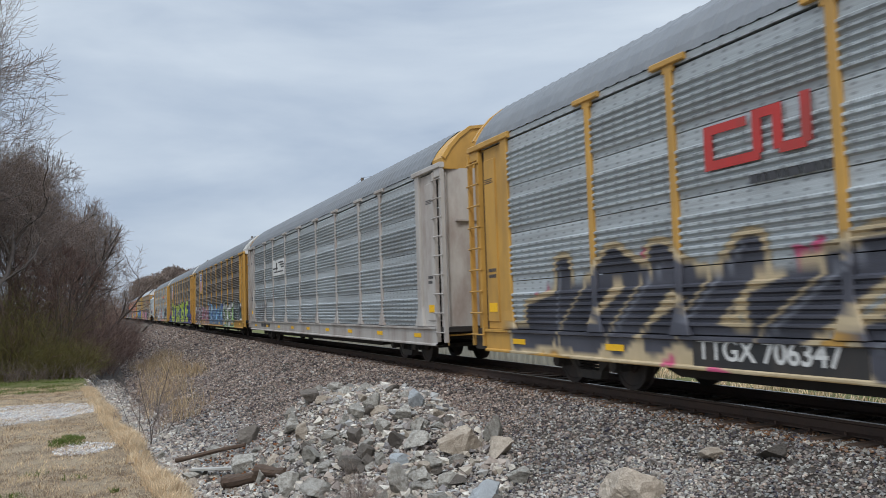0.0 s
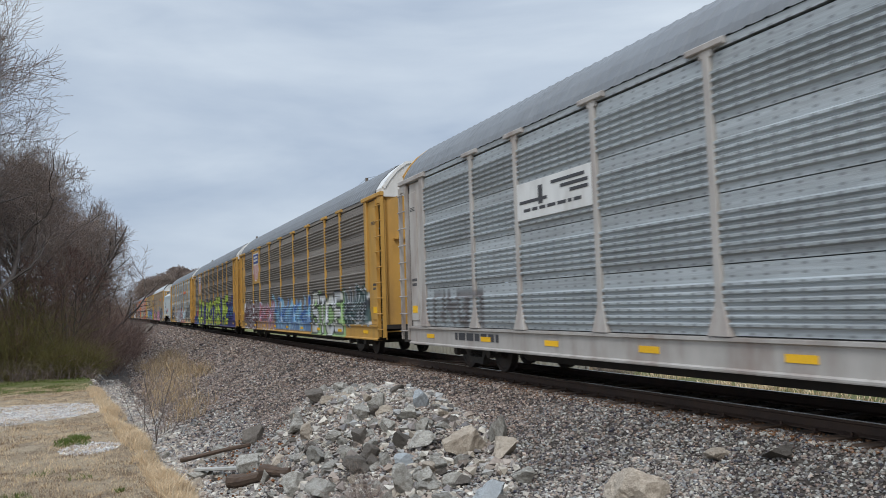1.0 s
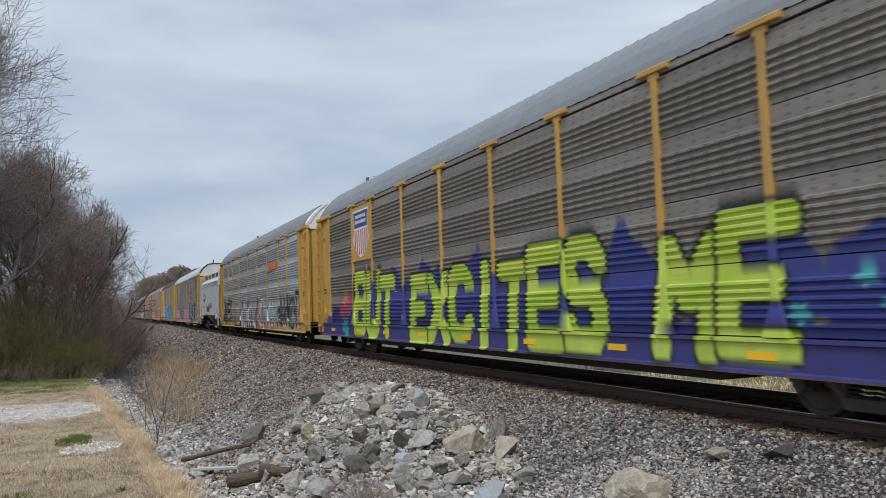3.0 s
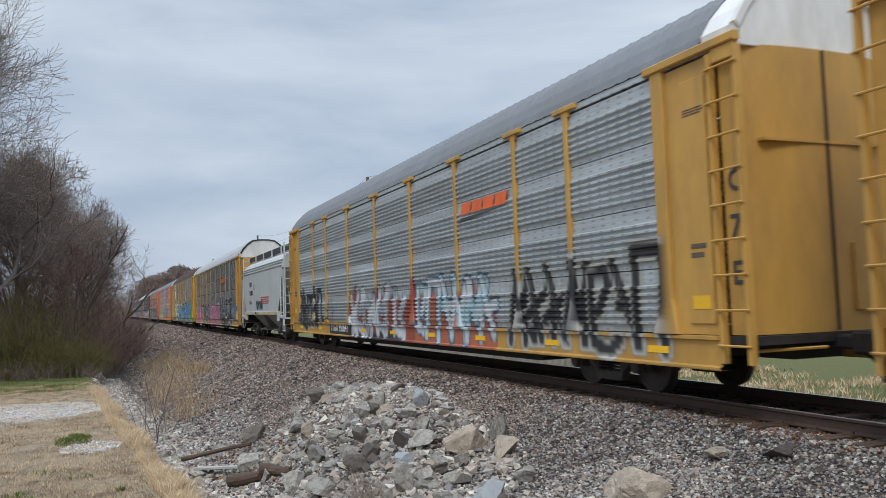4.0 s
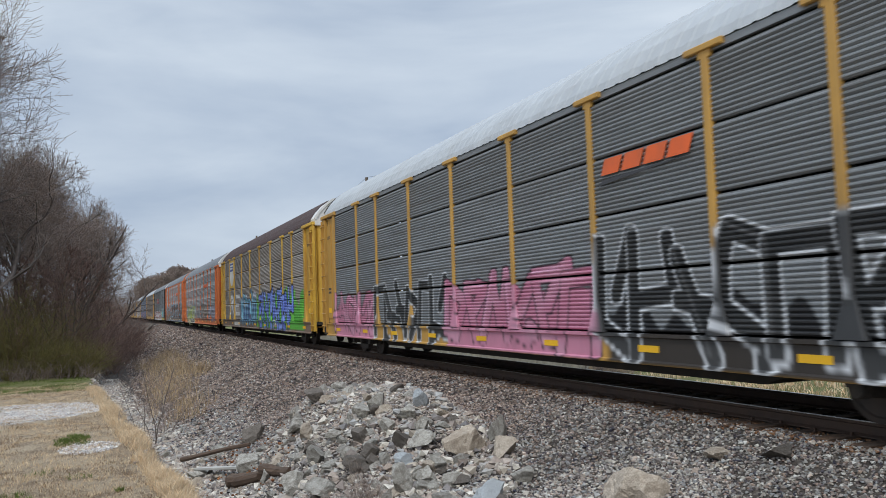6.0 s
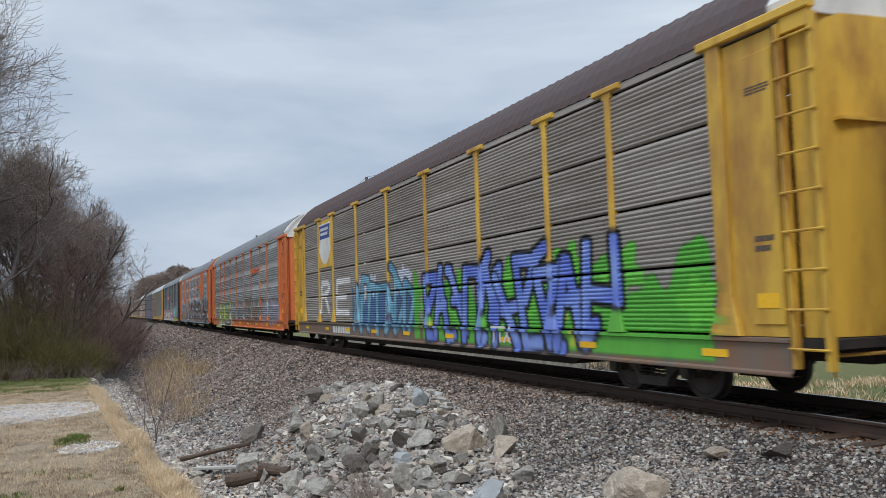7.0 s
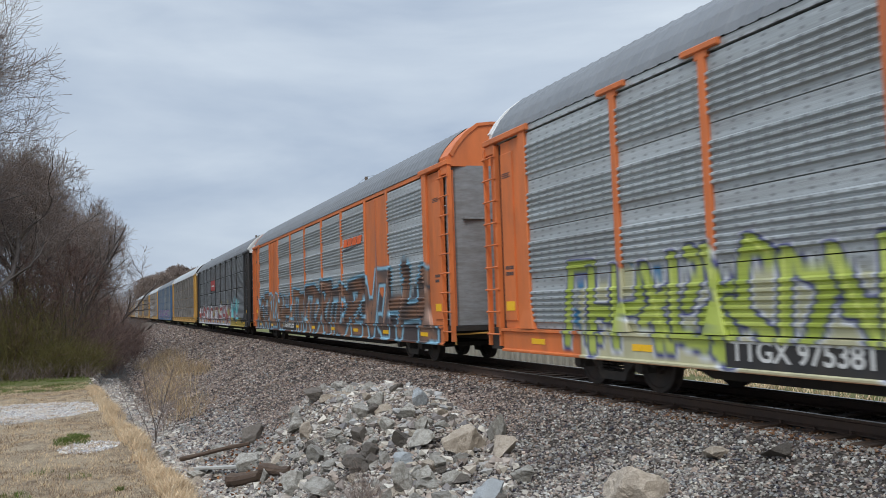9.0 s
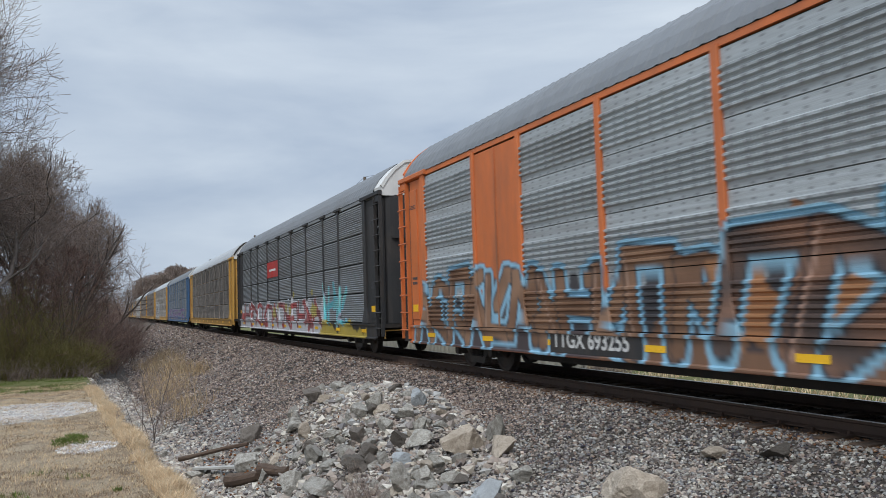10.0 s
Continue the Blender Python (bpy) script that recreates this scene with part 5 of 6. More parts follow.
def badge(car, bay, z0, z1, mat, kind):
    """A plate over part of a bay with the owner's mark, drawn as plain shapes."""
    bays = list(car["bays"])
    y0, y1 = bays[bay] + 0.07, bays[bay + 1] - 0.07
    s = Shape()
    if kind == "stripe":
        for i in range(4):
            a = y1 - 0.25 - i * (y1 - y0 - 0.5) / 4
            s.prism_x([(a - 0.12, z0 + 0.25), (a, z0), (a - (y1 - y0) / 4 + 0.2, z0), (a - (y1 - y0) / 4 + 0.08, z0 + 0.25)][::-1], SIDE - 0.052, SIDE - 0.045)
    else:
        s.box(SIDE - 0.05, SIDE - 0.03, y0, y1, z0, z1, 0.004)
    pl = part("badge_plate", s, mat, car)
    x, yc, w = SIDE - 0.052, (y0 + y1) / 2, y1 - y0
    if kind == "shield":
        zt, zb = z1 - 0.12, z0 + 0.12
        h, hw = zt - zb, min(w * 0.43, 0.78)

        def half(k):   # k: 0 at the foot, 1 at the top
            return hw * (min(1.0, 0.12 + 1.55 * k ** 0.55) if k < 0.42 else 0.96 - 0.10 * math.sin((k - 0.42) / 0.58 * math.pi) + (0.06 if k > 0.9 else 0))
        ks = [i / 24 for i in range(25)]
        lay = [(0.0, 1.06, WHITE, 0.0, 1.0, -1, 1), (0.002, 1.0, badge_blue, 0.62, 0.985, -1, 1)] + [(0.002, 1.0, badge_red, 0.02, 0.60, -0.9 + i * 0.27, -0.9 + i * 0.27 + 0.13) for i in range(0 if mat is OLD_YELLOW else 7)]
        for dx, grow, m, k0, k1, u0, u1 in lay:
            o = Shape()
            kk = [k for k in ks if k0 <= k <= k1]
            v = []
            for k in kk:
                hh = half(k) * grow
                a, b = (-hh, hh) if u0 == -1 else (max(-hh, u0 * hw), min(hh, u1 * hw))
                b = max(a, b)
                zz = zb + k * h
                v += [(x - dx, yc + a, zz), (x - dx, yc + b, zz)]
            o.add(v, [(2 * i, 2 * i + 2, 2 * i + 3, 2 * i + 1) for i in range(len(kk) - 1)])
            part("shield", o, m, pl)
        bars(pl, x - 0.005, yc + hw * 0.72, zt - 0.16, hw * 1.4, 0.10, 2, WHITE, "shield_bars")
    elif kind == "wings":
        for i, b in enumerate((-0.42, -0.46, -0.46)):
            part("mark", Shape().box(x - 0.004, x, yc + b * w, yc - 0.12 * i * w, z1 - 0.16 - i * 0.11, z1 - 0.10 - i * 0.11), LETTER_DARK, pl)
        part("mark", Shape().box(x - 0.004, x, yc + 0.06 * w, yc + 0.46 * w, z1 - 0.40, z1 - 0.34), LETTER_DARK, pl)
        part("mark", Shape().box(x - 0.004, x, yc + 0.12 * w, yc + 0.18 * w, z1 - 0.46, z1 - 0.12), LETTER_DARK, pl)
        bars(pl, x, yc + 0.4 * w, z0 + 0.2, w * 0.8, 0.06, 1, LETTER_DARK)
    elif kind == "square":
        part("mark", Shape().box(x - 0.003, x, yc - 0.3 * w, yc + 0.3 * w, z0 + 0.3, z1 - 0.35), WHITE, pl)
    elif kind == "stripe":
        part("mark", Shape().prism_x([(y1 - 0.1, z0 - 0.16), (y1 - 0.3, z0 - 0.07), (y0 + 0.25, z0 - 0.03)][::-1], x, x + 0.006), LETTER_DARK, pl)
    return pl


badge_blue, badge_red = car_paint("badge_blue_paint", (0.02, 0.06, 0.28)), car_paint("badge_red_paint", (0.50, 0.06, 0.05))
STRIPE_ORANGE = car_paint("stripe_orange_paint", (0.75, 0.13, 0.03))

W, CREAM, PINK, LIME = (0.62, 0.64, 0.66), (0.50, 0.40, 0.25), (0.55, 0.075, 0.19), (0.42, 0.56, 0.06)
SKY, NAVY, MAROON, TEAL, RUST = (0.22, 0.47, 0.62), (0.03, 0.04, 0.20), (0.085, 0.022, 0.025), (0.08, 0.35, 0.38), (0.32, 0.075, 0.045)

spray_a = (Spray(3).area(9.3, -11, 0.5, 1.0, CREAM, 0.3).spots(10.6, -11, 0.9, 1.95, 42, 0.24, PINK).spots(9.5, -11, 0.55, 0.8, 16, 0.2, PINK)
           .letters(10, 10.8, -11, 0.62, 2.2, 0.22, (0.035, 0.04, 0.06), (0.06, 0.065, 0.09), ((0.11, CREAM), (0.035, CREAM)), 0.9, 0.2))
spray_b = Spray(4).letters(3, 11.2, 8.6, 1.05, 1.85, 0.03, (0.09, 0.08, 0.08), (0.2, 0.2, 0.2), ((0.05, (0.24, 0.22, 0.22)),), 0.2, 0.1)
spray_c = (Spray(6).area(11.8, 7.7, 0.52, 1.85, MAROON, 0.25).letters(4, 11.7, 7.8, 0.62, 2.0, 0.12, MAROON, (0.11, 0.03, 0.03), ((0.06, W),))
           .letters(4, 7.3, 3.0, 0.62, 1.9, 0.15, (0.34, 0.09, 0.08), (0.30, 0.14, 0.2), ((0.06, (0.5, 0.52, 0.6)),))
           .area(3.0, -4.2, 0.6, 1.5, (0.10, 0.2, 0.36), 0.4).letters(6, 3.0, -4.2, 0.7, 2.0, 0.08, (0.03, 0.1, 0.34), SKY, ((0.06, (0.35, 0.45, 0.52)),))
           .area(-4.2, -9.3, 0.5, 1.9, (0.30, 0.45, 0.20), 0.4).letters("STCE", -4.6, -9.0, 0.62, 2.15, 0.13, W, (0.55, 0.55, 0.5), ((0.09, K),), 0.05, 0.08)
           .area(-9.3, -12.2, 0.95, 2.0, (0.015, 0.05, 0.045), 0.3).letters(3, -9.3, -12.1, 1.0, 2.15, 0.12, (0.015, 0.02, 0.03), (0.02, 0.06, 0.055), ((0.045, W),)))
spray_d = (Spray(8).area(13, -12.9, 0.5, 1.45, (0.025, 0.03, 0.17), 0.35).area(9.0, -11.6, 1.2, 2.3, (0.035, 0.045, 0.22), 0.5).spots(-9.2, -11.8, 1.2, 2.2, 9, 0.12, TEAL)
           .spots(10.5, 9.3, 1.05, 1.75, 5, 0.30, (0.42, 0.05, 0.12)).spots(10.1, 9.6, 1.8, 2.1, 2, 0.24, (0.40, 0.22, 0.12)).spots(10.2, 9.3, 0.6, 0.9, 3, 0.22, (0.03, 0.30, 0.33))
           .letters("BUT EXCITES ME", 8.75, -9.2, 0.58, 2.55, 0.205, LIME, (0.50, 0.60, 0.10), ((0.07, K),), 0.12, 0.07))
spray_e = (Spray(11).letters(4, 11.7, 8.2, 0.80, 2.25, 0.15, (0.02, 0.022, 0.022), (0.04, 0.045, 0.045), ((0.06, W), (0.03, K))).letters(2, 7.6, 6.4, 0.9, 1.8, 0.02, K, K, ())
           .area(4.6, -1.4, 0.5, 1.8, RUST, 0.5).area(4.0, -0.9, 0.5, 0.82, (0.03, 0.03, 0.034), 0.15).letters(5, 4.3, -0.8, 0.6, 1.95, 0.13, (0.28, 0.30, 0.33), W, ((0.07, (0.05, 0.06, 0.09)), (0.03, W)))
           .area(-1.6, -6.6, 0.5, 1.7, (0.45, 0.13, 0.07), 0.5).letters(4, -1.8, -6.4, 0.6, 2.1, 0.17, (0.42, 0.58, 0.62), W, ((0.06, (0.03, 0.1, 0.16)),))
           .letters(5, -7.0, -11.8, 0.66, 2.15, 0.15, K, (0.02, 0.02, 0.022), ((0.085, (0.42, 0.42, 0.38)), (0.04, (0.42, 0.42, 0.38)))))
PK = (0.55, 0.22, 0.32)
spray_f = (Spray(13).area(11.9, 7.5, 0.5, 1.6, PK, 0.2).letters(4, 11.9, 7.5, 0.7, 2.0, 0.15, PK, (0.6, 0.3, 0.4), ((0.035, K),)).letters(4, 7.4, 2.0, 0.55, 2.15, 0.17, (0.015, 0.016, 0.017), (0.03, 0.03, 0.03), ((0.05, W),))
           .area(1.9, -4.2, 0.5, 1.7, PK, 0.2).letters(4, 1.9, -4.2, 0.65, 2.1, 0.19, PK, (0.6, 0.3, 0.4), ((0.035, K),)).area(-4.6, -10, 0.5, 1.3, (0.02, 0.02, 0.022), 0.4)
           .letters(4, -4.3, -9.9, 0.55, 2.45, 0.20, (0.015, 0.016, 0.017), (0.03, 0.03, 0.03), ((0.05, W),)).letters(2, -10, -12.3, 0.7, 2.1, 0.14, (0.09, 0.13, 0.19), (0.2, 0.25, 0.3), ((0.05, (0.4, 0.45, 0.5)),)))
spray_g = (Spray(17).letters("R", 9.35, 7.9, 1.22, 2.50, 0.12, (0.72,) * 3, (0.66,) * 3, (), 0.0, 0.02).letters("E", 7.3, 5.3, 1.22, 2.55, 0.12, (0.72,) * 3, (0.66,) * 3, (), 0.0, 0.02)
           .area(4.9, -0.7, 0.8, 1.9, (0.07, 0.16, 0.34), 0.4).spots(4.3, -0.4, 1.8, 2.4, 7, 0.24, (0.55, 0.58, 0.66)).letters(5, 4.9, -0.6, 0.7, 2.3, 0.2, (0.13, 0.32, 0.45), (0.22, 0.46, 0.58), ((0.06, (0.07, 0.06, 0.09)),), 0.2, 0.15)
           .area(-0.9, -11.4, 0.6, 1.9, (0.10, 0.42, 0.05), 0.6).spots(-0.9, -11.4, 1.3, 2.2, 12, 0.35, (0.14, 0.50, 0.06)).spots(-0.9, -9.5, 0.7, 2.1, 16, 0.16, (0.42, 0.50, 0.05)).letters(7, -1.2, -9.4, 0.62, 2.35, 0.15, (0.13, 0.20, 0.62), (0.22, 0.32, 0.70), ((0.09, K), (0.045, K))))
spray_h = (Spray(19).spots(10.4, 3.4, 0.9, 2.05, 12, 0.22, (0.03, 0.18, 0.36)).area(10.3, 3.6, 0.5, 1.8, (0.48, 0.47, 0.30), 0.25).letters(7, 10.4, 3.6, 0.68, 2.1, 0.17, (0.38, 0.46, 0.07), (0.48, 0.55, 0.12), ((0.085, W), (0.045, (0.03, 0.035, 0.18))))
           .letters(5, 3.0, -1.6, 0.9, 1.9, 0.05, (0.30, 0.29, 0.28), (0.34, 0.32, 0.3), ((0.04, (0.16, 0.16, 0.17)),)).letters(5, -2.0, -7.2, 0.8, 2.1, 0.10, (0.26, 0.21, 0.17), (0.3, 0.25, 0.2), ((0.06, (0.13, 0.10, 0.09)),))
           .letters(4, -7.4, -11.8, 0.8, 1.9, 0.08, (0.34, 0.32, 0.40), (0.4, 0.4, 0.48), ((0.05, (0.2, 0.2, 0.25)),)))
BR = (0.20, 0.105, 0.06)
spray_i = (Spray(23).area(12.6, -12.9, 0.5, 1.75, (0.055, 0.05, 0.055), 0.3).area(4.5, -7, 0.5, 1.0, BR, 0.3).letters(8, 12.3, 1.5, 0.6, 2.2, 0.17, BR, (0.30, 0.17, 0.10), ((0.13, (0.25, 0.47, 0.62)), (0.03, (0.02, 0.025, 0.035)))).spots(1.2, -2.4, 1.1, 2.2, 6, 0.34, (0.42, 0.20, 0.09))
           .letters(8, 1.4, -12.6, 0.58, 2.35, 0.17, (0.25, 0.13, 0.08), (0.10, 0.07, 0.06), ((0.14, (0.24, 0.45, 0.58)), (0.035, (0.02, 0.025, 0.035))), 0.4, 0.2))
spray_j = (Spray(29).area(12.6, -6.6, 0.5, 1.75, (0.50, 0.50, 0.52), 0.3).letters(10, 12.4, -6.4, 0.6, 1.85, 0.12, (0.35, 0.05, 0.045), (0.2, 0.06, 0.06), ((0.05, W),)).spots(3, -9, 1.0, 2.1, 8, 0.25, (0.42, 0.36, 0.1))
           .letters(3, -6.6, -9.6, 0.8, 2.4, 0.14, (0.10, 0.42, 0.48), (0.2, 0.5, 0.5), ((0.05, (0.35, 0.33, 0.4)),)).area(-6, -11.9, 0.5, 0.9, (0.4, 0.3, 0.05), 0.3))
spray_l = Spray(31).letters(6, 11.5, -9, 0.8, 1.9, 0.1, (0.14, 0.08, 0.2), (0.2, 0.1, 0.25), ((0.06, (0.3, 0.3, 0.36)),))
spray_m = Spray(37).area(11, 2, 0.6, 3.2, (0.45, 0.45, 0.45), 0.5).letters(4, 11, 2, 0.7, 3.0, 0.16, (0.2, 0.2, 0.22), W, ((0.06, K),))

RUSTY_SILL = car_paint("rusty_grey_sill_paint", (0.17, 0.14, 0.115), (0.24, 0.10, 0.04), 0.9)
TRAIN = []


def in_train(car, a, b, shift=0.1):
    TRAIN.append((car, (a + b) / 2 + shift))


# where the couplings stood at the start, along the track
ENDS = [16.153 + 28.4 * k for k in (-1, 0, 1.003, 2.005, 2.99, 4.023, 4.477, 5.463, 6.469, 7.498, 8.5, 9.515, 10.545, 11.57, 12.575, 13.575, 14.54, 15.55, 16.56, 17.57, 18.58)]

SPECS = [
    ("grey sheeted car carrier with yellow posts and dark graffiti", YELLOW, GALV, ROOF_GREY, YELLOW, YELLOW, YELLOW, False, spray_a),
    ("silver sheeted car carrier with off-white posts and ends", OFFWHITE, GALV, ROOF_GREY, OFFWHITE, YELLOW, OFFWHITE, False, spray_b),
    ("grimy brown car carrier with yellow posts and mixed graffiti", YELLOW, BROWN_STEEL, ROOF_GREY, YELLOW, WHITE, YELLOW, False, spray_c),
    ("brown-grey car carrier with yellow posts and lime green graffiti", YELLOW, BROWN_STEEL, ROOF_GREY, YELLOW, WHITE, YELLOW, False, spray_d),
    ("grey car carrier with yellow posts and pale blue graffiti", YELLOW, GALV, ROOF_GREY, YELLOW, WHITE, YELLOW, False, spray_e),
    None,
    ("dull grey car carrier, yellow posts, pink and black graffiti", YELLOW, GALV_DARK, ROOF_WHITE, YELLOW, WHITE, YELLOW, True, spray_f),
    ("weathered old car carrier, faded yellow posts, brown roof, graffiti", OLD_YELLOW, OLD_STEEL, ROOF_BROWN, OLD_YELLOW, WHITE, RUSTY_SILL, True, spray_g),
    ("grey car carrier with orange posts and yellow-green graffiti", ORANGE, GALV, ROOF_GREY, ORANGE, WHITE, ORANGE, False, spray_h),
    ("grey and orange car carrier with light blue graffiti", ORANGE, GALV, ROOF_GREY, GALV_DARK, ORANGE, ORANGE, False, spray_i),
    ("dark grey car carrier with black posts and white graffiti", BLACK, GALV_DARK, ROOF_GREY, BLACK, WHITE, BLACK, True, spray_j),
    ("brown car carrier with yellow posts, far down the train", YELLOW, BROWN_STEEL, ROOF_WHITE, YELLOW, WHITE, YELLOW, True, None),
    ("blue-grey car carrier with blue posts and purple graffiti", BLUE, GALV_DARK, ROOF_GREY, BLUE, WHITE, BLUE, True, spray_l),
    ("grey car carrier with yellow ends and white graffiti", YELLOW, OLD_STEEL, ROOF_WHITE, YELLOW, WHITE, YELLOW, False, spray_m),
    ("brown car carrier with yellow posts, far down the train", YELLOW, BROWN_STEEL, ROOF_GREY, YELLOW, WHITE, YELLOW, False, None),
    ("brown car carrier with yellow posts, far down the train", YELLOW, BROWN_STEEL, ROOF_WHITE, YELLOW, WHITE, YELLOW, False, None),
    ("silver car carrier with off-white posts, far down the train", OFFWHITE, GALV, ROOF_WHITE, OFFWHITE, WHITE, OFFWHITE, False, None),
    ("brown car carrier with yellow posts, far down the train", YELLOW, OLD_STEEL, ROOF_GREY, YELLOW, WHITE, YELLOW, False, None),
    ("brown car carrier with yellow posts, far down the train", YELLOW, BROWN_STEEL, ROOF_GREY, YELLOW, WHITE, YELLOW, False, None),
    ("brown car carrier with yellow posts, far down the train", YELLOW, BROWN_STEEL, ROOF_WHITE, YELLOW, WHITE, YELLOW, False, None),
]
CARS = []
for i, spec in enumerate(SPECS):
    if spec is None:
        CARS.append(None)
        continue
    orange_flush = i == 9
    c = autorack(*spec, caps=not orange_flush, flush=(1, 7) if orange_flush else (), post_paint=spec[2] if i in (11, 13, 14, 15, 17, 18, 19) else None, posts={4: (1.52, 4.5, 7.4, 9.35, 11.85), 7: (1.5, 4.55, 7.45, 9.45, 11.85), 6: (1.45, 4.3, 7.1, 9.1, 11.85)}.get(i))
    CARS.append(c)
    in_train(c, ENDS[i], ENDS[i + 1])
badge(CARS[2], 7, 2.95, 4.68, YELLOW, "shield")
badge(CARS[3], 7, 2.95, 4.68, YELLOW, "shield")
badge(CARS[7], 7, 2.95, 4.68, OLD_YELLOW, "shield")
badge(CARS[1], 6, 3.05, 3.75, WHITE, "wings")
badge(CARS[10], 5, 3.0, 3.75, RED, "square")
for i in (4, 6, 8, 9):
    badge(CARS[i], 2, 3.46, 3.65, STRIPE_ORANGE, "stripe")
lettering(CARS[0], "TTGX 706347", SIDE - 0.045, 6.5, 0.60, 0.385, LETTER_WHITE)
part("marking_board", Shape().box(SIDE - 0.042, SIDE - 0.028, 3.9, 6.6, 0.57, 0.90), BLACK, CARS[0])
lettering(CARS[4], "TTGX 952641", SIDE - 0.045, 6.85, 0.61, 0.38, LETTER_WHITE)
part("marking_board", Shape().box(SIDE - 0.042, SIDE - 0.028, 4.3, 6.95, 0.58, 0.90), BLACK, CARS[4])
lettering(CARS[8], "TTGX 975381", SIDE - 0.045, 6.55, 0.60, 0.36, LETTER_WHITE)
part("marking_board", Shape().box(SIDE - 0.042, SIDE - 0.028, 4.15, 6.65, 0.57, 0.88), BLACK, CARS[8])
lettering(CARS[9], "TTGX 693255", SIDE - 0.045, 5.75, 0.61, 0.38, LETTER_WHITE)
part("marking_board", Shape().box(SIDE - 0.042, SIDE - 0.028, 3.2, 5.85, 0.58, 0.90), BLACK, CARS[9])
lettering(CARS[7], "TTX", SIDE - 0.045, -5.0, 0.60, 0.46, LETTER_WHITE)
bars(CARS[7], SIDE - 0.035, 7.6, 0.84, 2.3, 0.22, 1, LETTER_WHITE)
for z, mark in ((2.75, "C"), (2.15, "7"), (1.55, "E")):
    lettering(CARS[4], mark, -1.38, -13.07, z, 0.42, LETTER_DARK)
bars(CARS[1], SIDE - 0.035, 10.0, 0.86, 2.4, 0.16, 1, LETTER_DARK)
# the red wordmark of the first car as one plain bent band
for y0, y1, z0, z1 in ((6.15, 6.0, 3.2, 3.62), (6.15, 5.2, 3.12, 3.24), (6.15, 5.4, 3.58, 3.70), (5.3, 5.16, 3.2, 3.74), (5.3, 4.9, 3.62, 3.74), (4.98, 4.84, 3.2, 3.74), (4.9, 4.5, 3.14, 3.26), (4.56, 4.42, 3.2, 3.78)):
    part("mark", Shape().box(SIDE - 0.06, SIDE - 0.047, y1, y0, z0, z1), RED, CARS[0])
bars(CARS[0], SIDE - 0.035, 5.4, 2.98, 1.3, 0.13, 1, LETTER_DARK)


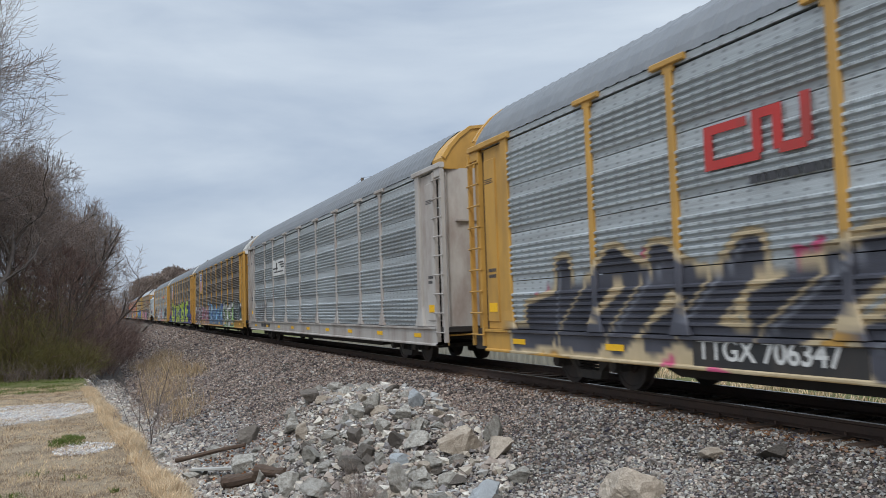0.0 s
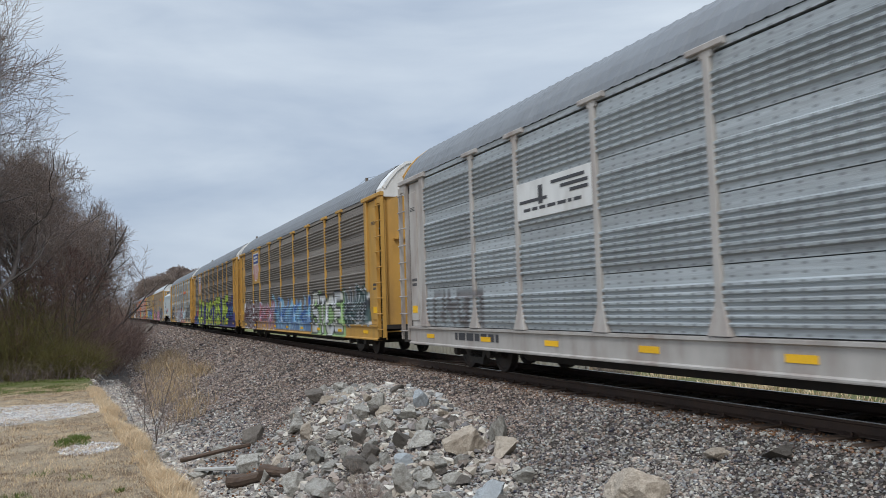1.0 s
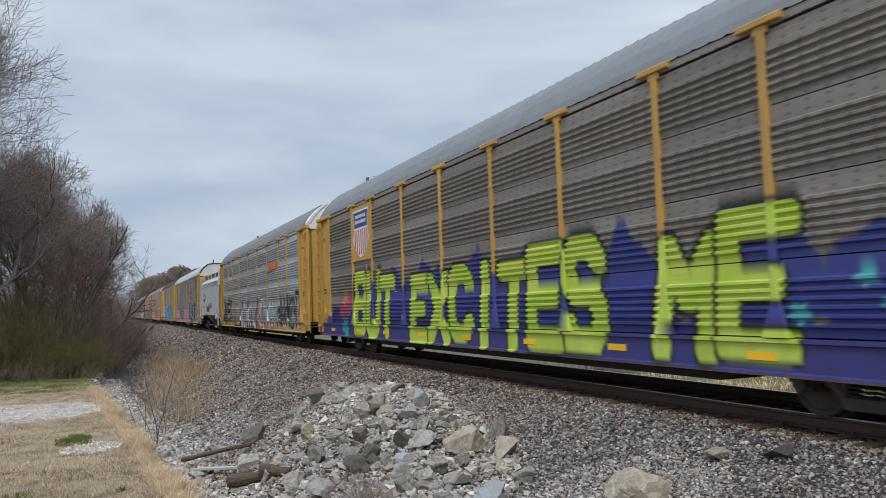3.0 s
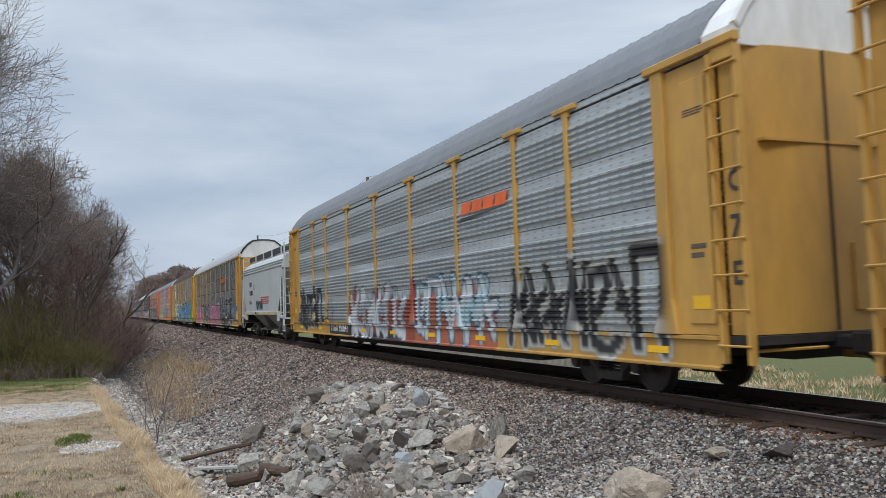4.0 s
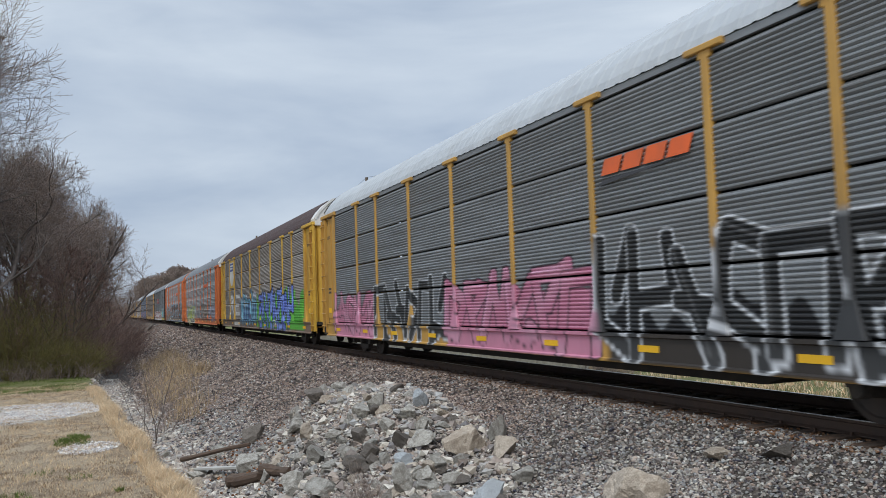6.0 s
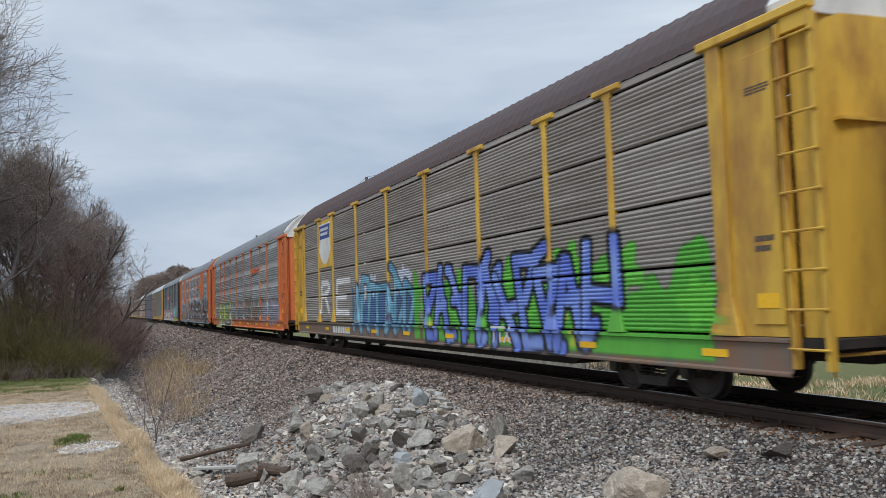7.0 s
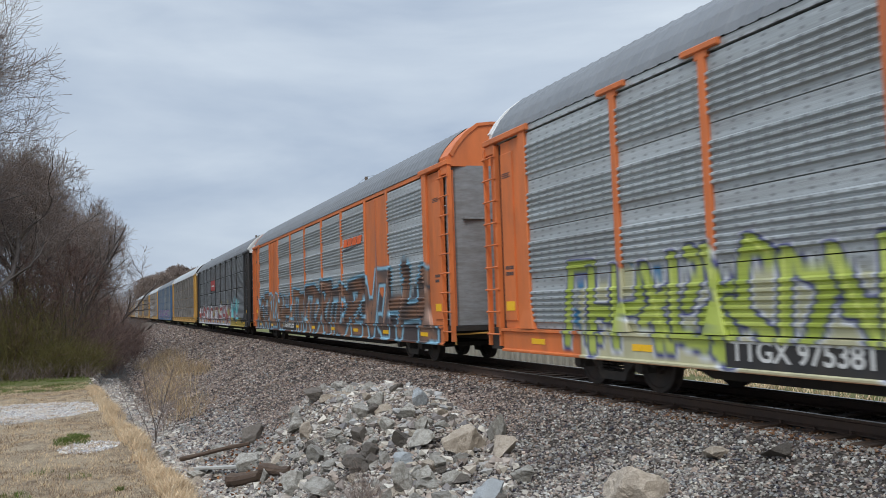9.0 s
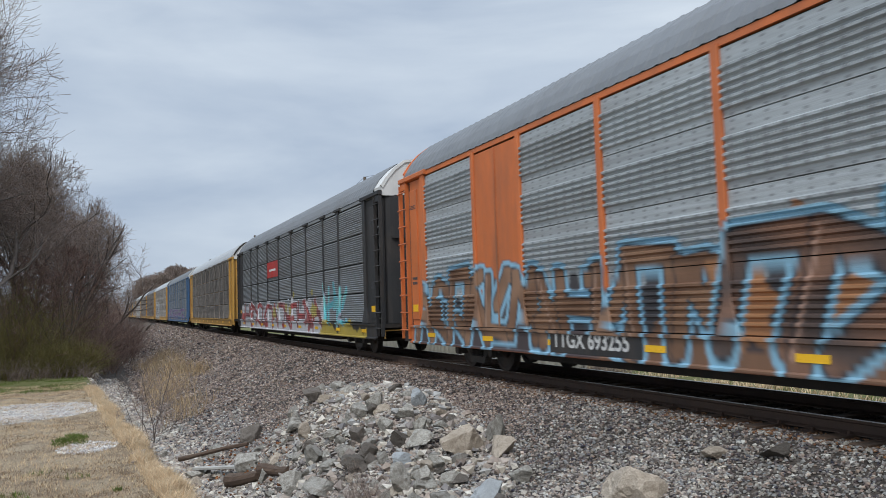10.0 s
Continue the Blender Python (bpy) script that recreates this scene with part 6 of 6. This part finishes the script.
def hopper_car():
    """A short covered hopper: rounded side, sloped ends, two bays, roof walk, ladders."""
    car = tagged(new("covered_hopper_car"), "pale grey covered hopper car with a dark roof walk", "railway car", "cars of the passing train")
    out = [(-1.49, 1.42), (-1.49, 3.42), (-1.47, 3.62), (-1.40, 3.82), (-1.30, 3.97), (-0.95, 4.22), (-0.4, 4.36), (0, 4.40)]
    out = out + [(-x, z) for x, z in out[-2::-1]]
    # body: full length at the top, cut back below by the sloped end sheets
    zs_end = lambda z: 5.72 if z > 3.4 else 5.72 - (1 - math.cos((3.4 - z) / 2.0 * math.pi / 2)) ** 0.8 * 1.05
    v, f, n, cols = [], [], len(out), 16
    dense = []
    for (x0, z0), (x1, z1) in zip(out[:-1], out[1:]):
        k = 12 if abs(z1 - z0) > 1 else 1
        dense += [(x0 + (x1 - x0) * i / k, z0 + (z1 - z0) * i / k) for i in range(k)]
    dense.append(out[-1])
    n = len(dense)
    for j in range(cols + 1):
        u = j / cols * 2 - 1
        v += [(x, u * zs_end(z), z) for x, z in dense]
    f = [(j * n + i, j * n + i + 1, (j + 1) * n + i + 1, (j + 1) * n + i) for j in range(cols) for i in range(n - 1)]
    s = Shape().add(v, f)
    for sg in (-1, 1):       # top end sheet and the slope sheet running inwards below it
        top = [(x, sg * 5.71, z) for x, z in dense if z >= 3.4]
        s.add(top, [tuple(range(len(top)))])
        s.add([(-1.46, sg * 5.70, 3.4), (1.46, sg * 5.70, 3.4), (1.46, sg * 3.4, 1.45), (-1.46, sg * 3.4, 1.45)], [(0, 1, 2, 3)])
    sp = Spray(41).letters(5, 1.25, -0.6, 1.53, 1.95, 0.05, (0.02, 0.03, 0.06), (0.03, 0.10, 0.2), ((0.05, (0.012, 0.014, 0.02)),), 0.1, 0.1)
    me = s.mesh("body")
    part("body", me, HOPPER_GREY, car)
    g = Shape()
    ys, zs = np.linspace(-1.5, 1.3, 90), np.linspace(1.48, 2.2, 26)
    g.add([(-1.494, y, z) for y in ys for z in zs], [(j * 26 + i, j * 26 + i + 1, (j + 1) * 26 + i + 1, (j + 1) * 26 + i) for j in range(89) for i in range(25)])
    gm = g.mesh("sprayed_panel")
    sp.paint(gm, (0, 0, 0))
    cut = bmesh.new()            # only the painted skin stays
    cut.from_mesh(gm)
    amount = cut.verts.layers.float["spray_amount"]
    bmesh.ops.delete(cut, geom=[q for q in cut.verts if q[amount] < 0.4], context="VERTS")
    cut.to_mesh(gm)
    cut.free()
    part("sprayed_panel", gm, HOPPER_GREY, car)
    for z, x in ((3.50, -1.50), (3.64, -1.485), (3.76, -1.45)):
        part("side_rib", Shape().box(x - 0.025, x + 0.03, -5.70, 5.70, z, z + 0.045, 0.01), HOPPER_GREY, car)
    sl = part("side_sill", Shape().box(-1.52, -1.40, -4.75, 4.75, 1.24, 1.42, 0.015).box(1.40, 1.52, -4.75, 4.75, 1.24, 1.42, 0.015)
              .box(-1.54, -1.42, -6.1, -5.15, 1.08, 1.22, 0.01).box(-1.54, -1.42, 5.15, 6.1, 1.08, 1.22, 0.01)
              .box(-1.53, -1.43, 4.55, 4.75, 0.95, 1.4, 0.02).box(-1.53, -1.43, -4.75, -4.55, 0.95, 1.4, 0.02), HOPPER_GREY, car)
    for y in (-4.2, -2.6, -1.0, 0.7, 2.2, 4.0):
        part("reflector", Shape().box(-1.524, -1.52, y - 0.30, y + 0.30, 1.27, 1.385), REFLECT, sl)
    bars(sl, -1.522, 1.6, 1.38, 1.3, 0.10, 1, LETTER_DARK)
    part("centre_sill", Shape().box(-0.35, 0.35, -6.1, 6.1, 0.75, 1.1).box(-1.35, 1.35, -4.9, -4.7, 0.8, 1.24).box(-1.35, 1.35, 4.7, 4.9, 0.8, 1.24), UNDER, car)
    for y in (-1.9, 1.9):        # discharge bays
        h = Shape()
        v = [(-1.42, y - 1.75, 1.42), (1.42, y - 1.75, 1.42), (1.42, y + 1.75, 1.42), (-1.42, y + 1.75, 1.42), (-0.75, y - 0.5, 0.52), (0.75, y - 0.5, 0.52), (0.75, y + 0.5, 0.52), (-0.75, y + 0.5, 0.52)]
        h.add(v, [(0, 1, 5, 4), (1, 2, 6, 5), (2, 3, 7, 6), (3, 0, 4, 7), (4, 5, 6, 7)])
        h.box(-0.95, 0.95, y - 0.62, y + 0.62, 0.40, 0.52, 0.02).tube((-1.2, y - 0.2, 0.46), (-0.9, y - 0.2, 0.46), 0.05)
        part("discharge_bay", h, car_grey_dirty, car)
    rw = part("roof_walk", Shape().box(-1.02, -0.42, -6.15, 6.15, 4.46, 4.50).box(0.42, 1.02, -6.15, 6.15, 4.46, 4.50), GRATE, car)
    part("toe_board", Shape().box(-1.06, -1.02, -6.15, 6.15, 4.27, 4.53).box(1.02, 1.06, -6.15, 6.15, 4.27, 4.53), GRATE, rw)
    for y in (-6.0, -3.6, -1.2, 1.2, 3.6, 6.0):
        part("walk_bracket", Shape().box(-1.10, -1.05, y - 0.06, y + 0.06, 4.02 if abs(y) < 5.8 else 4.2, 4.54).box(-1.08, 1.08, y - 0.05, y + 0.05, 4.40, 4.46).box(1.05, 1.10, y - 0.06, y + 0.06, 4.05, 4.54), HOPPER_GREY, rw)
    part("trough_hatch", Shape().box(-0.36, 0.36, -5.2, 5.2, 4.38, 4.54, 0.06), HOPPER_GREY, car)
    for sg in (-1, 1):
        lad = Shape()
        for y in (5.42, 6.02):
            lad.tube((-1.50, sg * y, 0.75 if y > 5.9 else 1.1), (-1.50, sg * y, 3.3 if y > 5.9 else 2.9), 0.03)
        for i in range(6):
            lad.tube((-1.50, sg * 5.42, 1.35 + i * 0.33), (-1.50, sg * 6.02, 1.35 + i * 0.33), 0.015)
        part("side_ladder", lad, HOPPER_GREY, car)
        el = Shape()
        for x in (-1.42, -0.95):
            el.box(x - 0.03, x + 0.03, sg * 5.98 - 0.02, sg * 5.98 + 0.02, 1.1, 4.55)
        for i in range(9):
            el.tube((-1.42, sg * 5.98, 1.35 + i * 0.38), (-0.95, sg * 5.98, 1.35 + i * 0.38), 0.014)
        part("end_ladder", el, HOPPER_GREY, car)
        part("end_platform", Shape().box(-1.45, 1.45, sg * 5.75 - 0.35, sg * 5.75 + 0.35, 1.05, 1.11).box(-1.5, -1.44, sg * 5.9 - 0.2, sg * 5.9 + 0.2, 0.5, 0.54).tube((-1.48, sg * 5.72, 0.52), (-1.48, sg * 5.72, 1.1), 0.015).tube((-1.48, sg * 6.08, 0.52), (-1.48, sg * 6.08, 1.1), 0.015), HOPPER_GREY, car)
        for x in (-1.0, 1.0):
            part("end_post", Shape().tube((x, sg * 5.6, 1.1), (x * 0.9, sg * 5.5, 3.5), 0.05).tube((x, sg * 5.6, 1.1), (x, sg * 4.6, 2.45), 0.04), HOPPER_GREY, car)
        truck(car, sg * 4.0)
        coupler(car, sg * 5.55, sg)
    lettering(car, "CEFX", -1.497, 3.42, 2.70, 0.36, LETTER_DARK)
    lettering(car, "312830", -1.497, 3.42, 2.24, 0.36, LETTER_DARK)
    bars(car, -1.496, 3.5, 1.98, 0.8, 0.06, 2, LETTER_DARK)
    part("stencil_box", Shape().box(-1.497, -1.493, 1.75, 2.05, 2.58, 2.61).box(-1.497, -1.493, 1.75, 2.05, 2.83, 2.86).box(-1.497, -1.493, 1.75, 1.78, 2.58, 2.86).box(-1.497, -1.493, 2.02, 2.05, 2.58, 2.86), LETTER_DARK, car)
    bars(car, -1.498, -0.1, 2.16, 2.6, 0.06, 4, badge_red, "red_bars")
    return car


car_grey_dirty = car_paint("dirty_grey_paint", (0.27, 0.265, 0.25), (0.09, 0.075, 0.06), 0.6)
hopper = hopper_car()
in_train(hopper, ENDS[5], ENDS[6], 0.0)


def motions():
    for thing, s in TRAIN:
        walk(thing, [(t, pose(TC, s - SPEED * t, 0)) for t in (0, 2.5, 5, 7.5, 10)])

motions()
